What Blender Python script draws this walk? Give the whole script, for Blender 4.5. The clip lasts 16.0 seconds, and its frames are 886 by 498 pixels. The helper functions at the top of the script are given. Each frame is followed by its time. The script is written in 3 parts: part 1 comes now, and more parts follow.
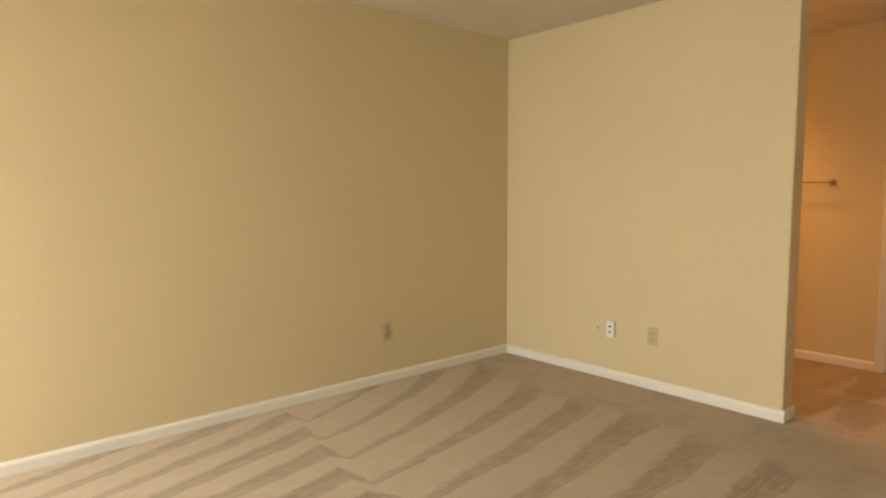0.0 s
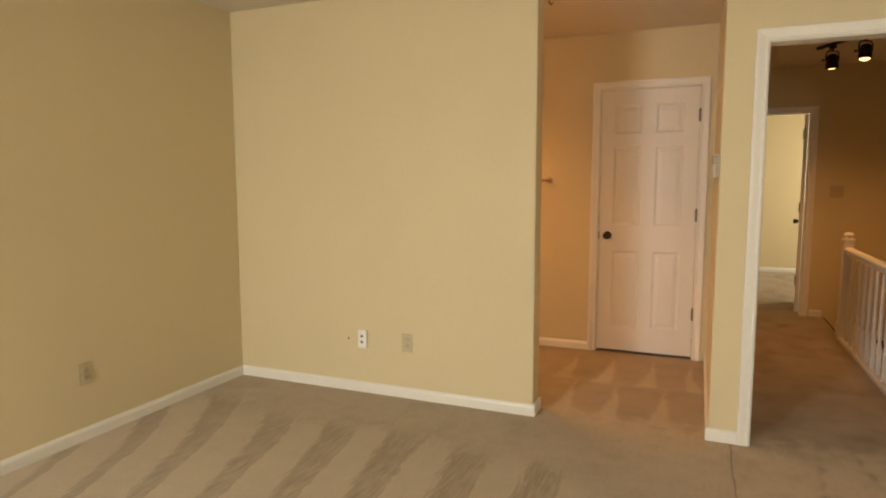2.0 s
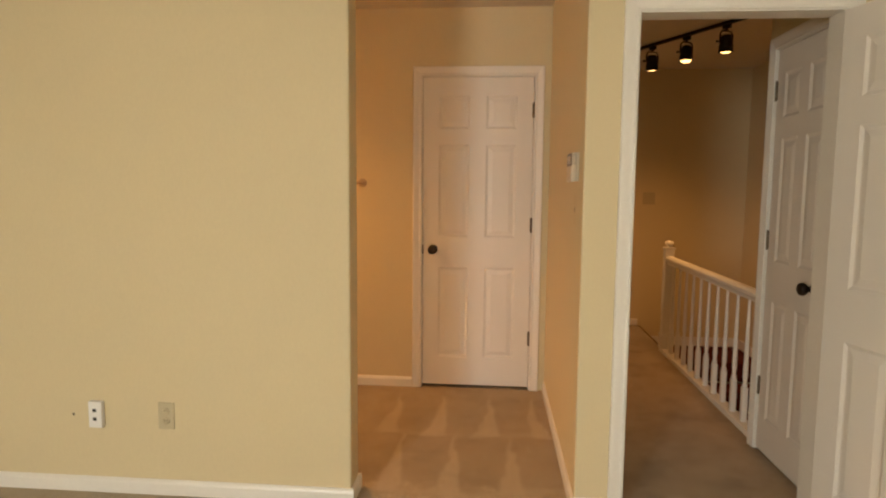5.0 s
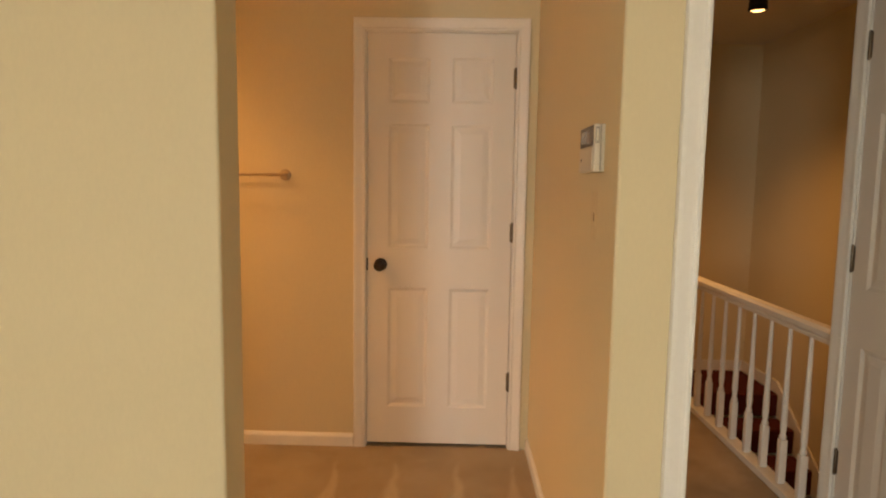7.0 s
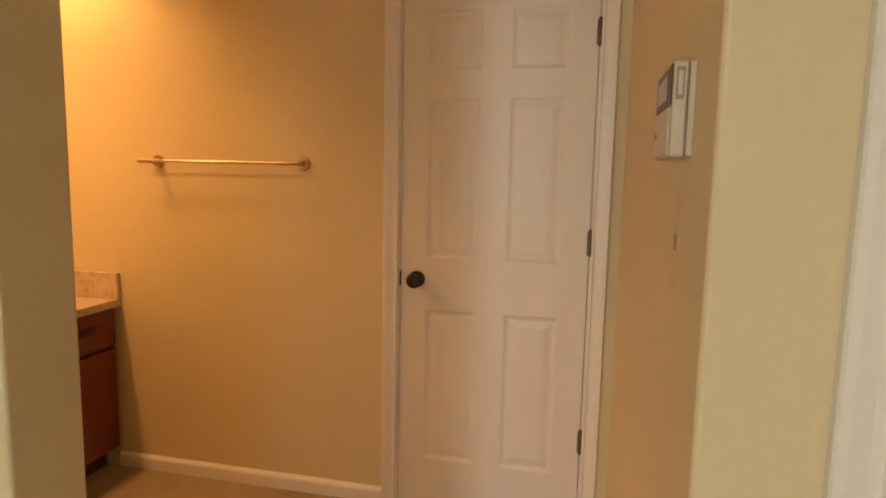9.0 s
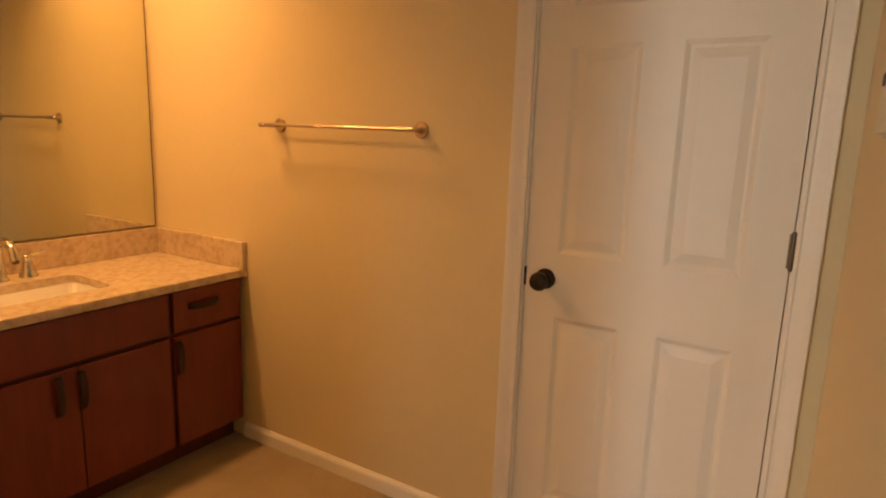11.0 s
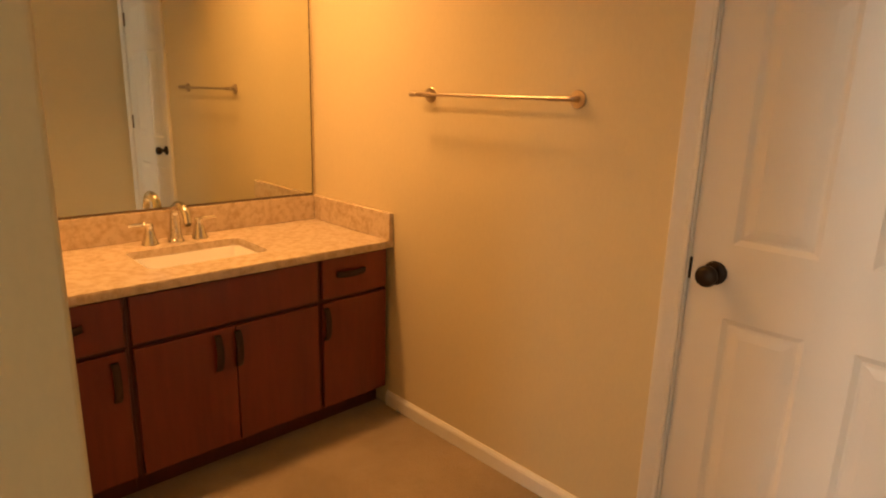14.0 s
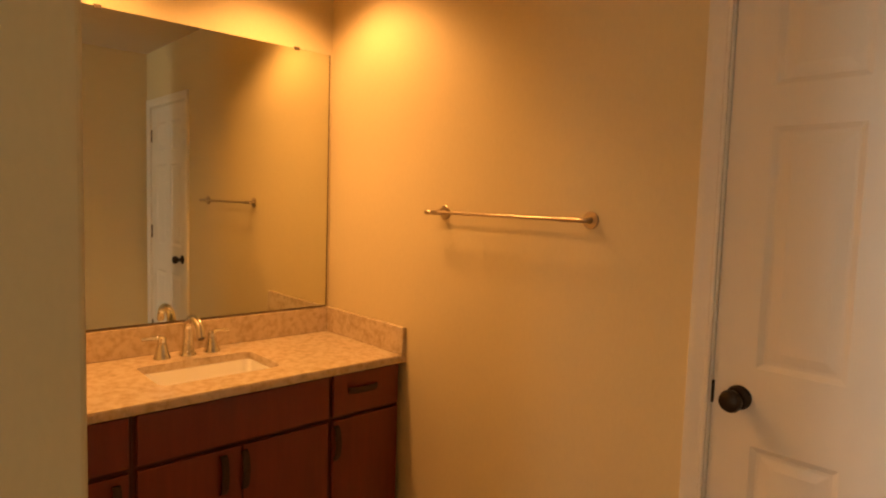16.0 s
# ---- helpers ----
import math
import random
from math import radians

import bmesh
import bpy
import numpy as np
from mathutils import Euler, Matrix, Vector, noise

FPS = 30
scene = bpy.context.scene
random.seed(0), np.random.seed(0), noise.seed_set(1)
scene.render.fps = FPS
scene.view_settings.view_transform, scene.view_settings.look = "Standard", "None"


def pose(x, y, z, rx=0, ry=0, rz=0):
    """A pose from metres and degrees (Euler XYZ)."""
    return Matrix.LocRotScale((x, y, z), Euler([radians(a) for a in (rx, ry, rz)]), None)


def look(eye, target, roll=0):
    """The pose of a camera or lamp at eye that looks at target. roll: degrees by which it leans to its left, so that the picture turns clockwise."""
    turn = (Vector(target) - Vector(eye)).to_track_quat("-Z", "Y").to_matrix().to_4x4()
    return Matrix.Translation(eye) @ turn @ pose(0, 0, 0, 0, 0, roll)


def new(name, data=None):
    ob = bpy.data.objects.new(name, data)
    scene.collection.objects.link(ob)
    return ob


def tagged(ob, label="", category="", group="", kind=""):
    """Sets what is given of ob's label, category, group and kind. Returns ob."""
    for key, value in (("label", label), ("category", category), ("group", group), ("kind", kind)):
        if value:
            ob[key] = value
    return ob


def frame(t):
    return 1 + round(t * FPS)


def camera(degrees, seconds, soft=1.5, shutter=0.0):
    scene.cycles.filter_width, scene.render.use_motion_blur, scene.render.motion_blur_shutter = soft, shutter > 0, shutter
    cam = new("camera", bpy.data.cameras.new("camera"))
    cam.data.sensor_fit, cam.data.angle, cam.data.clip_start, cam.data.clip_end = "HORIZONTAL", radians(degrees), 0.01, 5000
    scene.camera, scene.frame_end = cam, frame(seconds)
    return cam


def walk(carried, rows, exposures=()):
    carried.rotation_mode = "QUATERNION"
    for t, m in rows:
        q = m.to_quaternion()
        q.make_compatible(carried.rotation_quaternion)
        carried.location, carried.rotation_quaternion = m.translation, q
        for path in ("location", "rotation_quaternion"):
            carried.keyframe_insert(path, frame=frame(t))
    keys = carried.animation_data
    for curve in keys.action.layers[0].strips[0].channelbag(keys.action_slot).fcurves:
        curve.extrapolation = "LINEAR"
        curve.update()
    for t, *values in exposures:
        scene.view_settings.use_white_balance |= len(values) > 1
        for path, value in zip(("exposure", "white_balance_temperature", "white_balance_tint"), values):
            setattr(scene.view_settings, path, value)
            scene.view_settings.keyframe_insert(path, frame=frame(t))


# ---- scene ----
cam = camera(71.3, 16.0, soft=2.1)
PATH = [
    (0, (0.923, 1.987, 1.287), (-0.573, 3.302, 1.111), -0.14),
    (0.5, (0.823, 2.027, 1.311), (-0.518, 3.499, 1.122), 0.12),
    (1, (0.717, 2.091, 1.339), (-0.441, 3.708, 1.135), -0.17),
    (1.5, (0.604, 2.166, 1.345), (-0.358, 3.907, 1.134), -0.38),
    (2, (0.497, 2.245, 1.350), (-0.267, 4.082, 1.138), -0.11),
    (2.5, (0.441, 2.315, 1.339), (-0.150, 4.215, 1.139), -0.00),
    (3, (0.394, 2.420, 1.347), (-0.076, 4.352, 1.137), 0.23),
    (3.5, (0.348, 2.547, 1.369), (-0.007, 4.502, 1.140), 0.64),
    (3.7, (0.324, 2.610, 1.382), (0.010, 4.570, 1.146), 0.77),
    (5.8, (0.182, 3.607, 1.329), (0.072, 5.596, 1.149), 0.94),
    (6, (0.171, 3.716, 1.337), (0.076, 5.704, 1.144), 1.23),
    (6.5, (0.170, 3.959, 1.333), (0.109, 5.948, 1.133), 1.10),
    (7, (0.205, 4.206, 1.338), (0.160, 6.194, 1.130), 0.86),
    (7.5, (0.236, 4.412, 1.332), (0.184, 6.402, 1.130), 1.13),
    (8, (0.270, 4.590, 1.334), (0.178, 6.578, 1.129), 1.21),
    (8.5, (0.336, 4.771, 1.340), (0.128, 6.748, 1.126), 0.94),
    (9, (0.446, 4.955, 1.349), (0.008, 6.891, 1.104), 1.19),
    (9.2, (0.480, 5.030, 1.351), (-0.066, 6.936, 1.087), 1.71),
    (11.3, (0.527, 5.527, 1.372), (-0.547, 7.172, 0.996), 2.24),
    (11.5, (0.521, 5.535, 1.365), (-0.583, 7.160, 0.990), 2.59),
    (12, (0.515, 5.554, 1.358), (-0.660, 7.126, 0.972), 3.12),
    (12.5, (0.504, 5.579, 1.356), (-0.740, 7.092, 0.949), 3.30),
    (13, (0.486, 5.599, 1.360), (-0.814, 7.053, 0.918), 3.09),
    (13.5, (0.477, 5.624, 1.371), (-0.881, 7.013, 0.896), 2.34),
    (14, (0.465, 5.630, 1.375), (-0.935, 6.974, 0.890), 1.68),
    (14.5, (0.467, 5.625, 1.377), (-0.965, 6.944, 0.921), 1.53),
    (15, (0.459, 5.631, 1.385), (-0.994, 6.959, 1.030), 1.59),
    (15.5, (0.451, 5.628, 1.399), (-1.011, 6.971, 1.152), 1.68),
    (16, (0.445, 5.614, 1.420), (-1.017, 6.969, 1.263), 1.80),
]
walk(cam, [(t, look(eye, target, roll)) for t, eye, target, roll in PATH],
     exposures=[(0, 0.0, 6500, 10), (7, 0.0, 6500, 10), (8.5, -0.12, 6500, 10), (9, -0.16, 6500, 10), (11.5, -0.15, 6500, 10), (13, 0.0, 6500, 10), (14.5, 0.06, 6600, 10), (16, -0.25, 7100, 13)])

# ---- world, window light, lamps ----
world = bpy.data.worlds.new("sky")
scene.world = world
world.use_nodes = True
wn = world.node_tree.nodes
sky = wn.new("ShaderNodeTexSky")
sky.sky_type, sky.sun_disc, sky.sun_elevation, sky.sun_rotation = "NISHITA", False, radians(40), radians(150)
world.node_tree.links.new(sky.outputs["Color"], wn["Background"].inputs["Color"])
wn["Background"].inputs["Strength"].default_value = 0.1


def lamp(name, kind, m, energy, colour, **settings):
    data = bpy.data.lights.new(name, kind)
    data.energy, data.color = energy, colour
    if kind == "AREA":
        data.shape, data.size, data.size_y = "RECTANGLE", settings["size"], settings["size_y"]
    if kind == "SPOT":
        data.spot_size, data.spot_blend, data.shadow_soft_size = radians(settings["cone"]), settings["blend"], settings["soft"]
    ob = new(name, data)
    ob.matrix_world = m
    return ob


sun = bpy.data.lights.new("sun", "SUN")
sun.energy, sun.angle, sun.color = 1.0, radians(10), (1.0, 0.95, 0.88)
new("sun", sun).matrix_world = look((0, 0, 0), (0.2, 0.75, -0.64))
DAY = (1.0, 0.985, 0.89)
WARM = (1.0, 0.47, 0.145)
lamp("unseen_window_light", "AREA", look((-1.86, -0.12, 1.40), (0.0, 2.4, -1.35)), 142, DAY, size=0.80, size_y=1.35)
# added fill at a made-up second window, lifts wall end and west wall
lamp("unseen_window_light", "AREA", look((1.62, -0.12, 1.40), (0.30, 2.2, -1.25)), 36, DAY, size=1.15, size_y=1.35)
# added fill that brightens the far room; its real source is unseen
lamp("far_room_fill", "AREA", look((3.2, 11.4, 1.5), (0.9, 11.6, 1.2)), 56, (1.0, 0.87, 0.62), size=1.4, size_y=1.3)
CANS = [(-1.74, 6.88), (-1.74, 6.12)]
for cx, cy in CANS:
    lamp("can_light", "SPOT", look((cx, cy, 2.47), (cx, cy, 0)), 88, WARM, cone=132, blend=0.55, soft=0.085)

# ---- materials ----


def material(name, colour, rough=0.6, metal=0.0, var=0.08, grain=30.0, broad=1.6, bump=0.15, dist=0.002, coat=0.0, spec=0.5, stretch=(1, 1, 1)):
    m = bpy.data.materials.new(name)
    m.use_nodes = True
    n, l = m.node_tree.nodes, m.node_tree.links
    b = n["Principled BSDF"]
    b.inputs["Metallic"].default_value = metal
    b.inputs["Coat Weight"].default_value = coat
    b.inputs["Specular IOR Level"].default_value = spec
    co = n.new("ShaderNodeTexCoord")
    mp = n.new("ShaderNodeMapping")
    mp.inputs["Scale"].default_value = stretch
    l.new(co.outputs["Object"], mp.inputs["Vector"])
    fine, wide = n.new("ShaderNodeTexNoise"), n.new("ShaderNodeTexNoise")
    fine.inputs["Scale"].default_value, fine.inputs["Detail"].default_value = grain, 4
    wide.inputs["Scale"].default_value, wide.inputs["Detail"].default_value = broad, 3
    for t in (fine, wide):
        l.new(mp.outputs["Vector"], t.inputs["Vector"])
    add = n.new("ShaderNodeMath")
    add.operation = "ADD"
    l.new(fine.outputs["Fac"], add.inputs[0])
    l.new(wide.outputs["Fac"], add.inputs[1])
    ramp = n.new("ShaderNodeMapRange")
    ramp.inputs["From Min"].default_value, ramp.inputs["From Max"].default_value = 0.6, 1.4
    ramp.inputs["To Min"].default_value, ramp.inputs["To Max"].default_value = 1 - var, 1 + var
    l.new(add.outputs[0], ramp.inputs["Value"])
    mul = n.new("ShaderNodeVectorMath")
    mul.operation = "MULTIPLY"
    mul.inputs[0].default_value = colour
    l.new(ramp.outputs["Result"], mul.inputs[1])
    l.new(mul.outputs["Vector"], b.inputs["Base Color"])
    rr = n.new("ShaderNodeMapRange")
    rr.inputs["To Min"].default_value, rr.inputs["To Max"].default_value = max(0.02, rough - 0.08), min(1, rough + 0.08)
    l.new(wide.outputs["Fac"], rr.inputs["Value"])
    l.new(rr.outputs["Result"], b.inputs["Roughness"])
    bp = n.new("ShaderNodeBump")
    bp.inputs["Strength"].default_value, bp.inputs["Distance"].default_value = bump, dist
    l.new(fine.outputs["Fac"], bp.inputs["Height"])
    l.new(bp.outputs["Normal"], b.inputs["Normal"])
    return m


def glow(name, colour, strength):
    m = bpy.data.materials.new(name)
    m.use_nodes = True
    b = m.node_tree.nodes["Principled BSDF"]
    b.inputs["Base Color"].default_value = (*colour, 1)
    b.inputs["Emission Color"].default_value = (*colour, 1)
    b.inputs["Emission Strength"].default_value = strength
    return m


def math_node(n, l, op, a, b=None, clamp=False):
    m = n.new("ShaderNodeMath")
    m.operation, m.use_clamp = op, clamp
    for i, v in enumerate((a, b)):
        if v is None:
            continue
        if isinstance(v, (int, float)):
            m.inputs[i].default_value = v
        else:
            l.new(v, m.inputs[i])
    return m.outputs[0]


def carpet_material():
    """Cut pile whose brushed strokes lie light and dark, with soiling along the walked line."""
    m = bpy.data.materials.new("carpet")
    m.use_nodes = True
    n, l = m.node_tree.nodes, m.node_tree.links
    b = n["Principled BSDF"]
    b.inputs["Roughness"].default_value = 0.95
    b.inputs["Specular IOR Level"].default_value = 0.1
    b.inputs["Sheen Weight"].default_value = 0.25
    b.inputs["Sheen Roughness"].default_value = 0.6
    co = n.new("ShaderNodeTexCoord").outputs["Object"]
    sep = n.new("ShaderNodeSeparateXYZ")
    l.new(co, sep.inputs[0])
    x, y = sep.outputs["X"], sep.outputs["Y"]

    def tex(scale, detail=3, rough=0.5):
        t = n.new("ShaderNodeTexNoise")
        t.inputs["Scale"].default_value, t.inputs["Detail"].default_value, t.inputs["Roughness"].default_value = scale, detail, rough
        l.new(co, t.inputs["Vector"])
        return t.outputs["Fac"]
    M = lambda op, a, c=None, clamp=False: math_node(n, l, op, a, c, clamp)
    wob, mid, fine, tuft, soil = tex(1.7), tex(11, 5, 0.6), tex(300, 2), tex(75, 3), tex(3.4, 5, 0.62)
    blot = tex(4.6, 2, 0.5)
    comb = n.new("ShaderNodeTexNoise")
    comb.inputs["Scale"].default_value, comb.inputs["Detail"].default_value = 1.0, 3
    cm = n.new("ShaderNodeMapping")
    cm.inputs["Scale"].default_value = (60, 9, 1)
    l.new(co, cm.inputs["Vector"])
    l.new(cm.outputs["Vector"], comb.inputs["Vector"])
    streaks = n.new("ShaderNodeTexNoise")
    streaks.inputs["Scale"].default_value, streaks.inputs["Detail"].default_value = 1.0, 4
    sm = n.new("ShaderNodeMapping")
    sm.inputs["Scale"].default_value, sm.inputs["Rotation"].default_value = (95, 7, 1), (0, 0, radians(-7))
    l.new(co, sm.inputs["Vector"])
    l.new(sm.outputs["Vector"], streaks.inputs["Vector"])
    streak = streaks.outputs["Fac"]
    ragged = M("SUBTRACT", mid, 0.5)
    ramp01 = lambda v, at, k: M("MULTIPLY", M("SUBTRACT", v, at), k, True)
    inv = lambda v: M("SUBTRACT", 1.0, v)
    # long strokes of the bedroom: wedges that widen away from the window, in two rows
    fan = M("MULTIPLY", M("SUBTRACT", 4.4, y), M("MULTIPLY", M("SUBTRACT", M("MULTIPLY", x, x), x), 0.065))
    u0 = M("ADD", M("SUBTRACT", x, fan), M("ADD", M("MULTIPLY", wob, 0.08), M("MULTIPLY", ragged, 0.06)))
    edge_y = M("ADD", y, M("ADD", M("MULTIPLY", wob, 0.5), M("MULTIPLY", x, 0.16)))
    near_row = inv(ramp01(edge_y, 3.52, 14.0))
    lane = M("ADD", M("DIVIDE", u0, 0.345), M("MULTIPLY", near_row, 0.43))
    u = M("FRACT", lane)
    chance = n.new("ShaderNodeTexWhiteNoise")
    chance.noise_dimensions = "1D"
    l.new(M("FLOOR", lane), chance.inputs["W"])
    lot = M("SUBTRACT", chance.outputs["Value"], 0.5)
    reach = M("DIVIDE", M("SUBTRACT", y, M("SUBTRACT", 3.0, M("MULTIPLY", near_row, 1.9))), 2.3)
    start = M("SUBTRACT", M("ADD", 0.93, M("MULTIPLY", lot, 0.16)), M("MULTIPLY", reach, 0.50))
    dark = M("MULTIPLY", ramp01(M("ADD", u, M("MULTIPLY", M("SUBTRACT", comb.outputs["Fac"], 0.5), 0.35)), start, 13.0), M("ADD", M("ADD", 0.60, M("MULTIPLY", inv(u), 0.55)), M("MULTIPLY", M("SUBTRACT", streak, 0.5), 1.5)), True)
    far = ramp01(M("ADD", M("ADD", edge_y, M("MULTIPLY", lot, 0.28)), M("ADD", M("MULTIPLY", ragged, 0.35), M("MULTIPLY", M("SUBTRACT", streak, 0.5), 0.5))), 5.05, 9.0)
    bed = M("ADD", M("MULTIPLY", dark, inv(far)), M("MULTIPLY", far, M("ADD", M("ADD", 0.02, M("MULTIPLY", soil, 0.52)), M("MULTIPLY", ragged, 1.3))))
    # short strokes in front of the closet door
    rows = M("DIVIDE", M("ADD", M("SUBTRACT", y, 5.87), M("MULTIPLY", wob, 0.22)), 0.66)
    row = M("FRACT", rows)
    step = M("MULTIPLY", M("FLOOR", rows), 0.41)
    tri = M("ABSOLUTE", M("SUBTRACT", M("FRACT", M("ADD", M("DIVIDE", x, 0.285), M("ADD", step, M("MULTIPLY", wob, 0.7)))), 0.5))
    wide = M("MULTIPLY", M("POWER", inv(row), 1.25), M("ADD", 0.04, M("MULTIPLY", soil, 0.34)))
    short = ramp01(M("SUBTRACT", M("ADD", tri, M("MULTIPLY", ragged, 0.13)), wide), -0.03, 13.0)
    short = M("MULTIPLY", short, M("ADD", 0.62, M("MULTIPLY", ramp01(M("ADD", row, M("MULTIPLY", ragged, 0.4)), 0.03, 12.0), 0.38)))
    short = M("MULTIPLY", M("ADD", M("MULTIPLY", short, 0.50), 0.47), M("ADD", 0.62, M("MULTIPLY", soil, 0.8)), True)
    stroke_area = M("MULTIPLY", M("MULTIPLY", ramp01(x, -0.55, 5.0), inv(ramp01(x, 0.60, 30.0))), inv(ramp01(y, 7.02, 12.0)))
    short = M("ADD", M("MULTIPLY", short, stroke_area), M("MULTIPLY", inv(stroke_area), M("ADD", 0.52, M("MULTIPLY", soil, 0.85))))
    inner = ramp01(M("ADD", y, M("MULTIPLY", ragged, 0.4)), 5.70, 6.0)
    pile = M("ADD", M("MULTIPLY", bed, inv(inner)), M("MULTIPLY", short, inner), True)
    # walked soil round the doorways, and the join in front of the bedroom door
    worn = M("MULTIPLY", ramp01(y, 4.6, 0.9), M("ADD", M("MULTIPLY", ramp01(soil, 0.52, 6.0), 0.6), M("MULTIPLY", ramp01(blot, 0.50, 5.0), M("MULTIPLY", ramp01(x, 0.60, 30.0), 1.0))))

    def crease(x0, y0, slope, bend, ya, yb):
        along = M("SUBTRACT", y, y0)
        off = M("ADD", M("MULTIPLY", along, slope), M("ADD", M("MULTIPLY", M("MULTIPLY", along, along), bend), M("MULTIPLY", ragged, 0.09)))
        near = inv(ramp01(M("ABSOLUTE", M("SUBTRACT", x, M("ADD", off, x0))), 0.004, 40.0))
        return M("MULTIPLY", M("MULTIPLY", near, ramp01(mid, 0.40, 5.0)), M("MULTIPLY", ramp01(y, ya, 12.0), inv(ramp01(y, yb, 12.0))))
    creases = M("ADD", crease(1.03, 5.15, 0.10, 0.0, 4.85, 5.70), crease(1.31, 5.28, -0.19, 0.12, 4.80, 5.85), True)
    seam_x = M("ABSOLUTE", M("SUBTRACT", x, M("ADD", 0.685, M("MULTIPLY", ragged, 0.05))))
    seam = M("MULTIPLY", M("MULTIPLY", inv(ramp01(seam_x, 0.0025, 300.0)), ramp01(y, 5.05, 30.0)), M("MULTIPLY", inv(ramp01(y, 5.66, 40.0)), ramp01(mid, 0.35, 6.0)))
    mix = n.new("ShaderNodeMix")
    mix.data_type = "RGBA"
    mix.inputs[6].default_value, mix.inputs[7].default_value = (0.535, 0.43, 0.298, 1), (0.335, 0.25, 0.152, 1)
    l.new(pile, mix.inputs[0])
    tint = n.new("ShaderNodeVectorMath")
    tint.operation = "MULTIPLY"
    l.new(mix.outputs[2], tint.inputs[0])
    grain = M("ADD", M("ADD", M("MULTIPLY", fine, 0.42), M("MULTIPLY", mid, 0.22)), M("ADD", M("MULTIPLY", tuft, 0.32), 0.50))
    grain = M("MULTIPLY", grain, M("ADD", 1.0, M("MULTIPLY", M("MULTIPLY", M("SUBTRACT", comb.outputs["Fac"], 0.5), 0.9), M("MULTIPLY", pile, inv(inner)))))
    grain = M("MULTIPLY", grain, M("SUBTRACT", 1.0, M("ADD", M("MULTIPLY", worn, 0.24), M("ADD", M("MULTIPLY", creases, 0.24), M("MULTIPLY", seam, 0.5)))))
    l.new(grain, tint.inputs[1])
    l.new(tint.outputs["Vector"], b.inputs["Base Color"])
    bp = n.new("ShaderNodeBump")
    bp.inputs["Strength"].default_value, bp.inputs["Distance"].default_value = 0.7, 0.006
    l.new(M("ADD", M("ADD", fine, tuft), M("ADD", M("MULTIPLY", mid, 0.8), M("MULTIPLY", pile, -0.5))), bp.inputs["Height"])
    l.new(bp.outputs["Normal"], b.inputs["Normal"])
    return m


def stone_material():
    m = material("speckled stone", (0.62, 0.50, 0.36), 0.18, var=0.10, grain=60, broad=9, bump=0.02, coat=0.3)
    n, l = m.node_tree.nodes, m.node_tree.links
    v = n.new("ShaderNodeTexNoise")
    v.inputs["Scale"].default_value, v.inputs["Detail"].default_value, v.inputs["Roughness"].default_value = 34, 6, 0.62
    co = n.new("ShaderNodeTexCoord")
    l.new(co.outputs["Object"], v.inputs["Vector"])
    ramp = n.new("ShaderNodeValToRGB")
    ramp.color_ramp.elements[0].position, ramp.color_ramp.elements[0].color = 0.33, (0.44, 0.335, 0.215, 1)
    ramp.color_ramp.elements[1].position, ramp.color_ramp.elements[1].color = 0.57, (0.60, 0.49, 0.365, 1)
    l.new(v.outputs["Fac"], ramp.inputs[0])
    l.new(ramp.outputs[0], n["Principled BSDF"].inputs["Base Color"])
    return m


WALL = material("warm cream wall paint", (0.658, 0.56, 0.36), 0.62, var=0.03, grain=120, broad=1.3, bump=0.035, dist=0.001, spec=0.35, stretch=(1, 1, 0.45))
CEIL = material("matt ceiling paint", (0.67, 0.61, 0.52), 0.9, var=0.05, grain=70, broad=1.2, bump=0.5, dist=0.004)
TRIM = material("white gloss trim paint", (0.79, 0.765, 0.715), 0.35, var=0.03, grain=60, broad=3, bump=0.05)
DOOR = material("white satin door paint", (0.745, 0.705, 0.655), 0.42, var=0.025, grain=90, broad=2, bump=0.08, dist=0.001, stretch=(6, 6, 0.6))
CASING = material("white satin casing paint", (0.765, 0.725, 0.67), 0.4, var=0.03, grain=60, broad=3, bump=0.05)
BRONZE = material("oil rubbed bronze", (0.035, 0.026, 0.02), 0.38, metal=0.8, var=0.25, grain=60)
HINGE = material("dull bronze hinge", (0.17, 0.13, 0.09), 0.45, metal=0.8, var=0.25, grain=80)
CHROME = material("brushed nickel", (0.70, 0.69, 0.66), 0.13, metal=1.0, var=0.05, grain=120)
BAR = material("satin brass nickel", (0.50, 0.41, 0.31), 0.33, metal=1.0, var=0.06, grain=120)
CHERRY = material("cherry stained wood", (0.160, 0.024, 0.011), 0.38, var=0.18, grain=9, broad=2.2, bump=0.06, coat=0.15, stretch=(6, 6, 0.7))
# darker copy of the cherry: shade of front gaps and toe recess is coloured in
CHERRY_SHADED = material("shaded cherry carcass", (0.085, 0.017, 0.010), 0.5, var=0.25, grain=9, broad=2.2, bump=0.06, stretch=(6, 6, 0.7))
PULL = material("dark bronze pull", (0.050, 0.026, 0.016), 0.58, metal=0.35, var=0.2, grain=70)
STONE = stone_material()
PORCELAIN = material("white porcelain", (0.87, 0.85, 0.81), 0.08, var=0.015, grain=8, broad=2, bump=0.01, coat=0.4)
TAN = material("tan plastic plate", (0.51, 0.44, 0.29), 0.45, var=0.03, grain=80)
TAN_DARK = material("tan plastic socket", (0.50, 0.42, 0.27), 0.45, var=0.03, grain=80)
WHITE_PLASTIC = material("white plastic", (0.82, 0.81, 0.80), 0.4, var=0.02, grain=80)
DARK = material("dark slot", (0.02, 0.018, 0.016), 0.6, var=0.1)
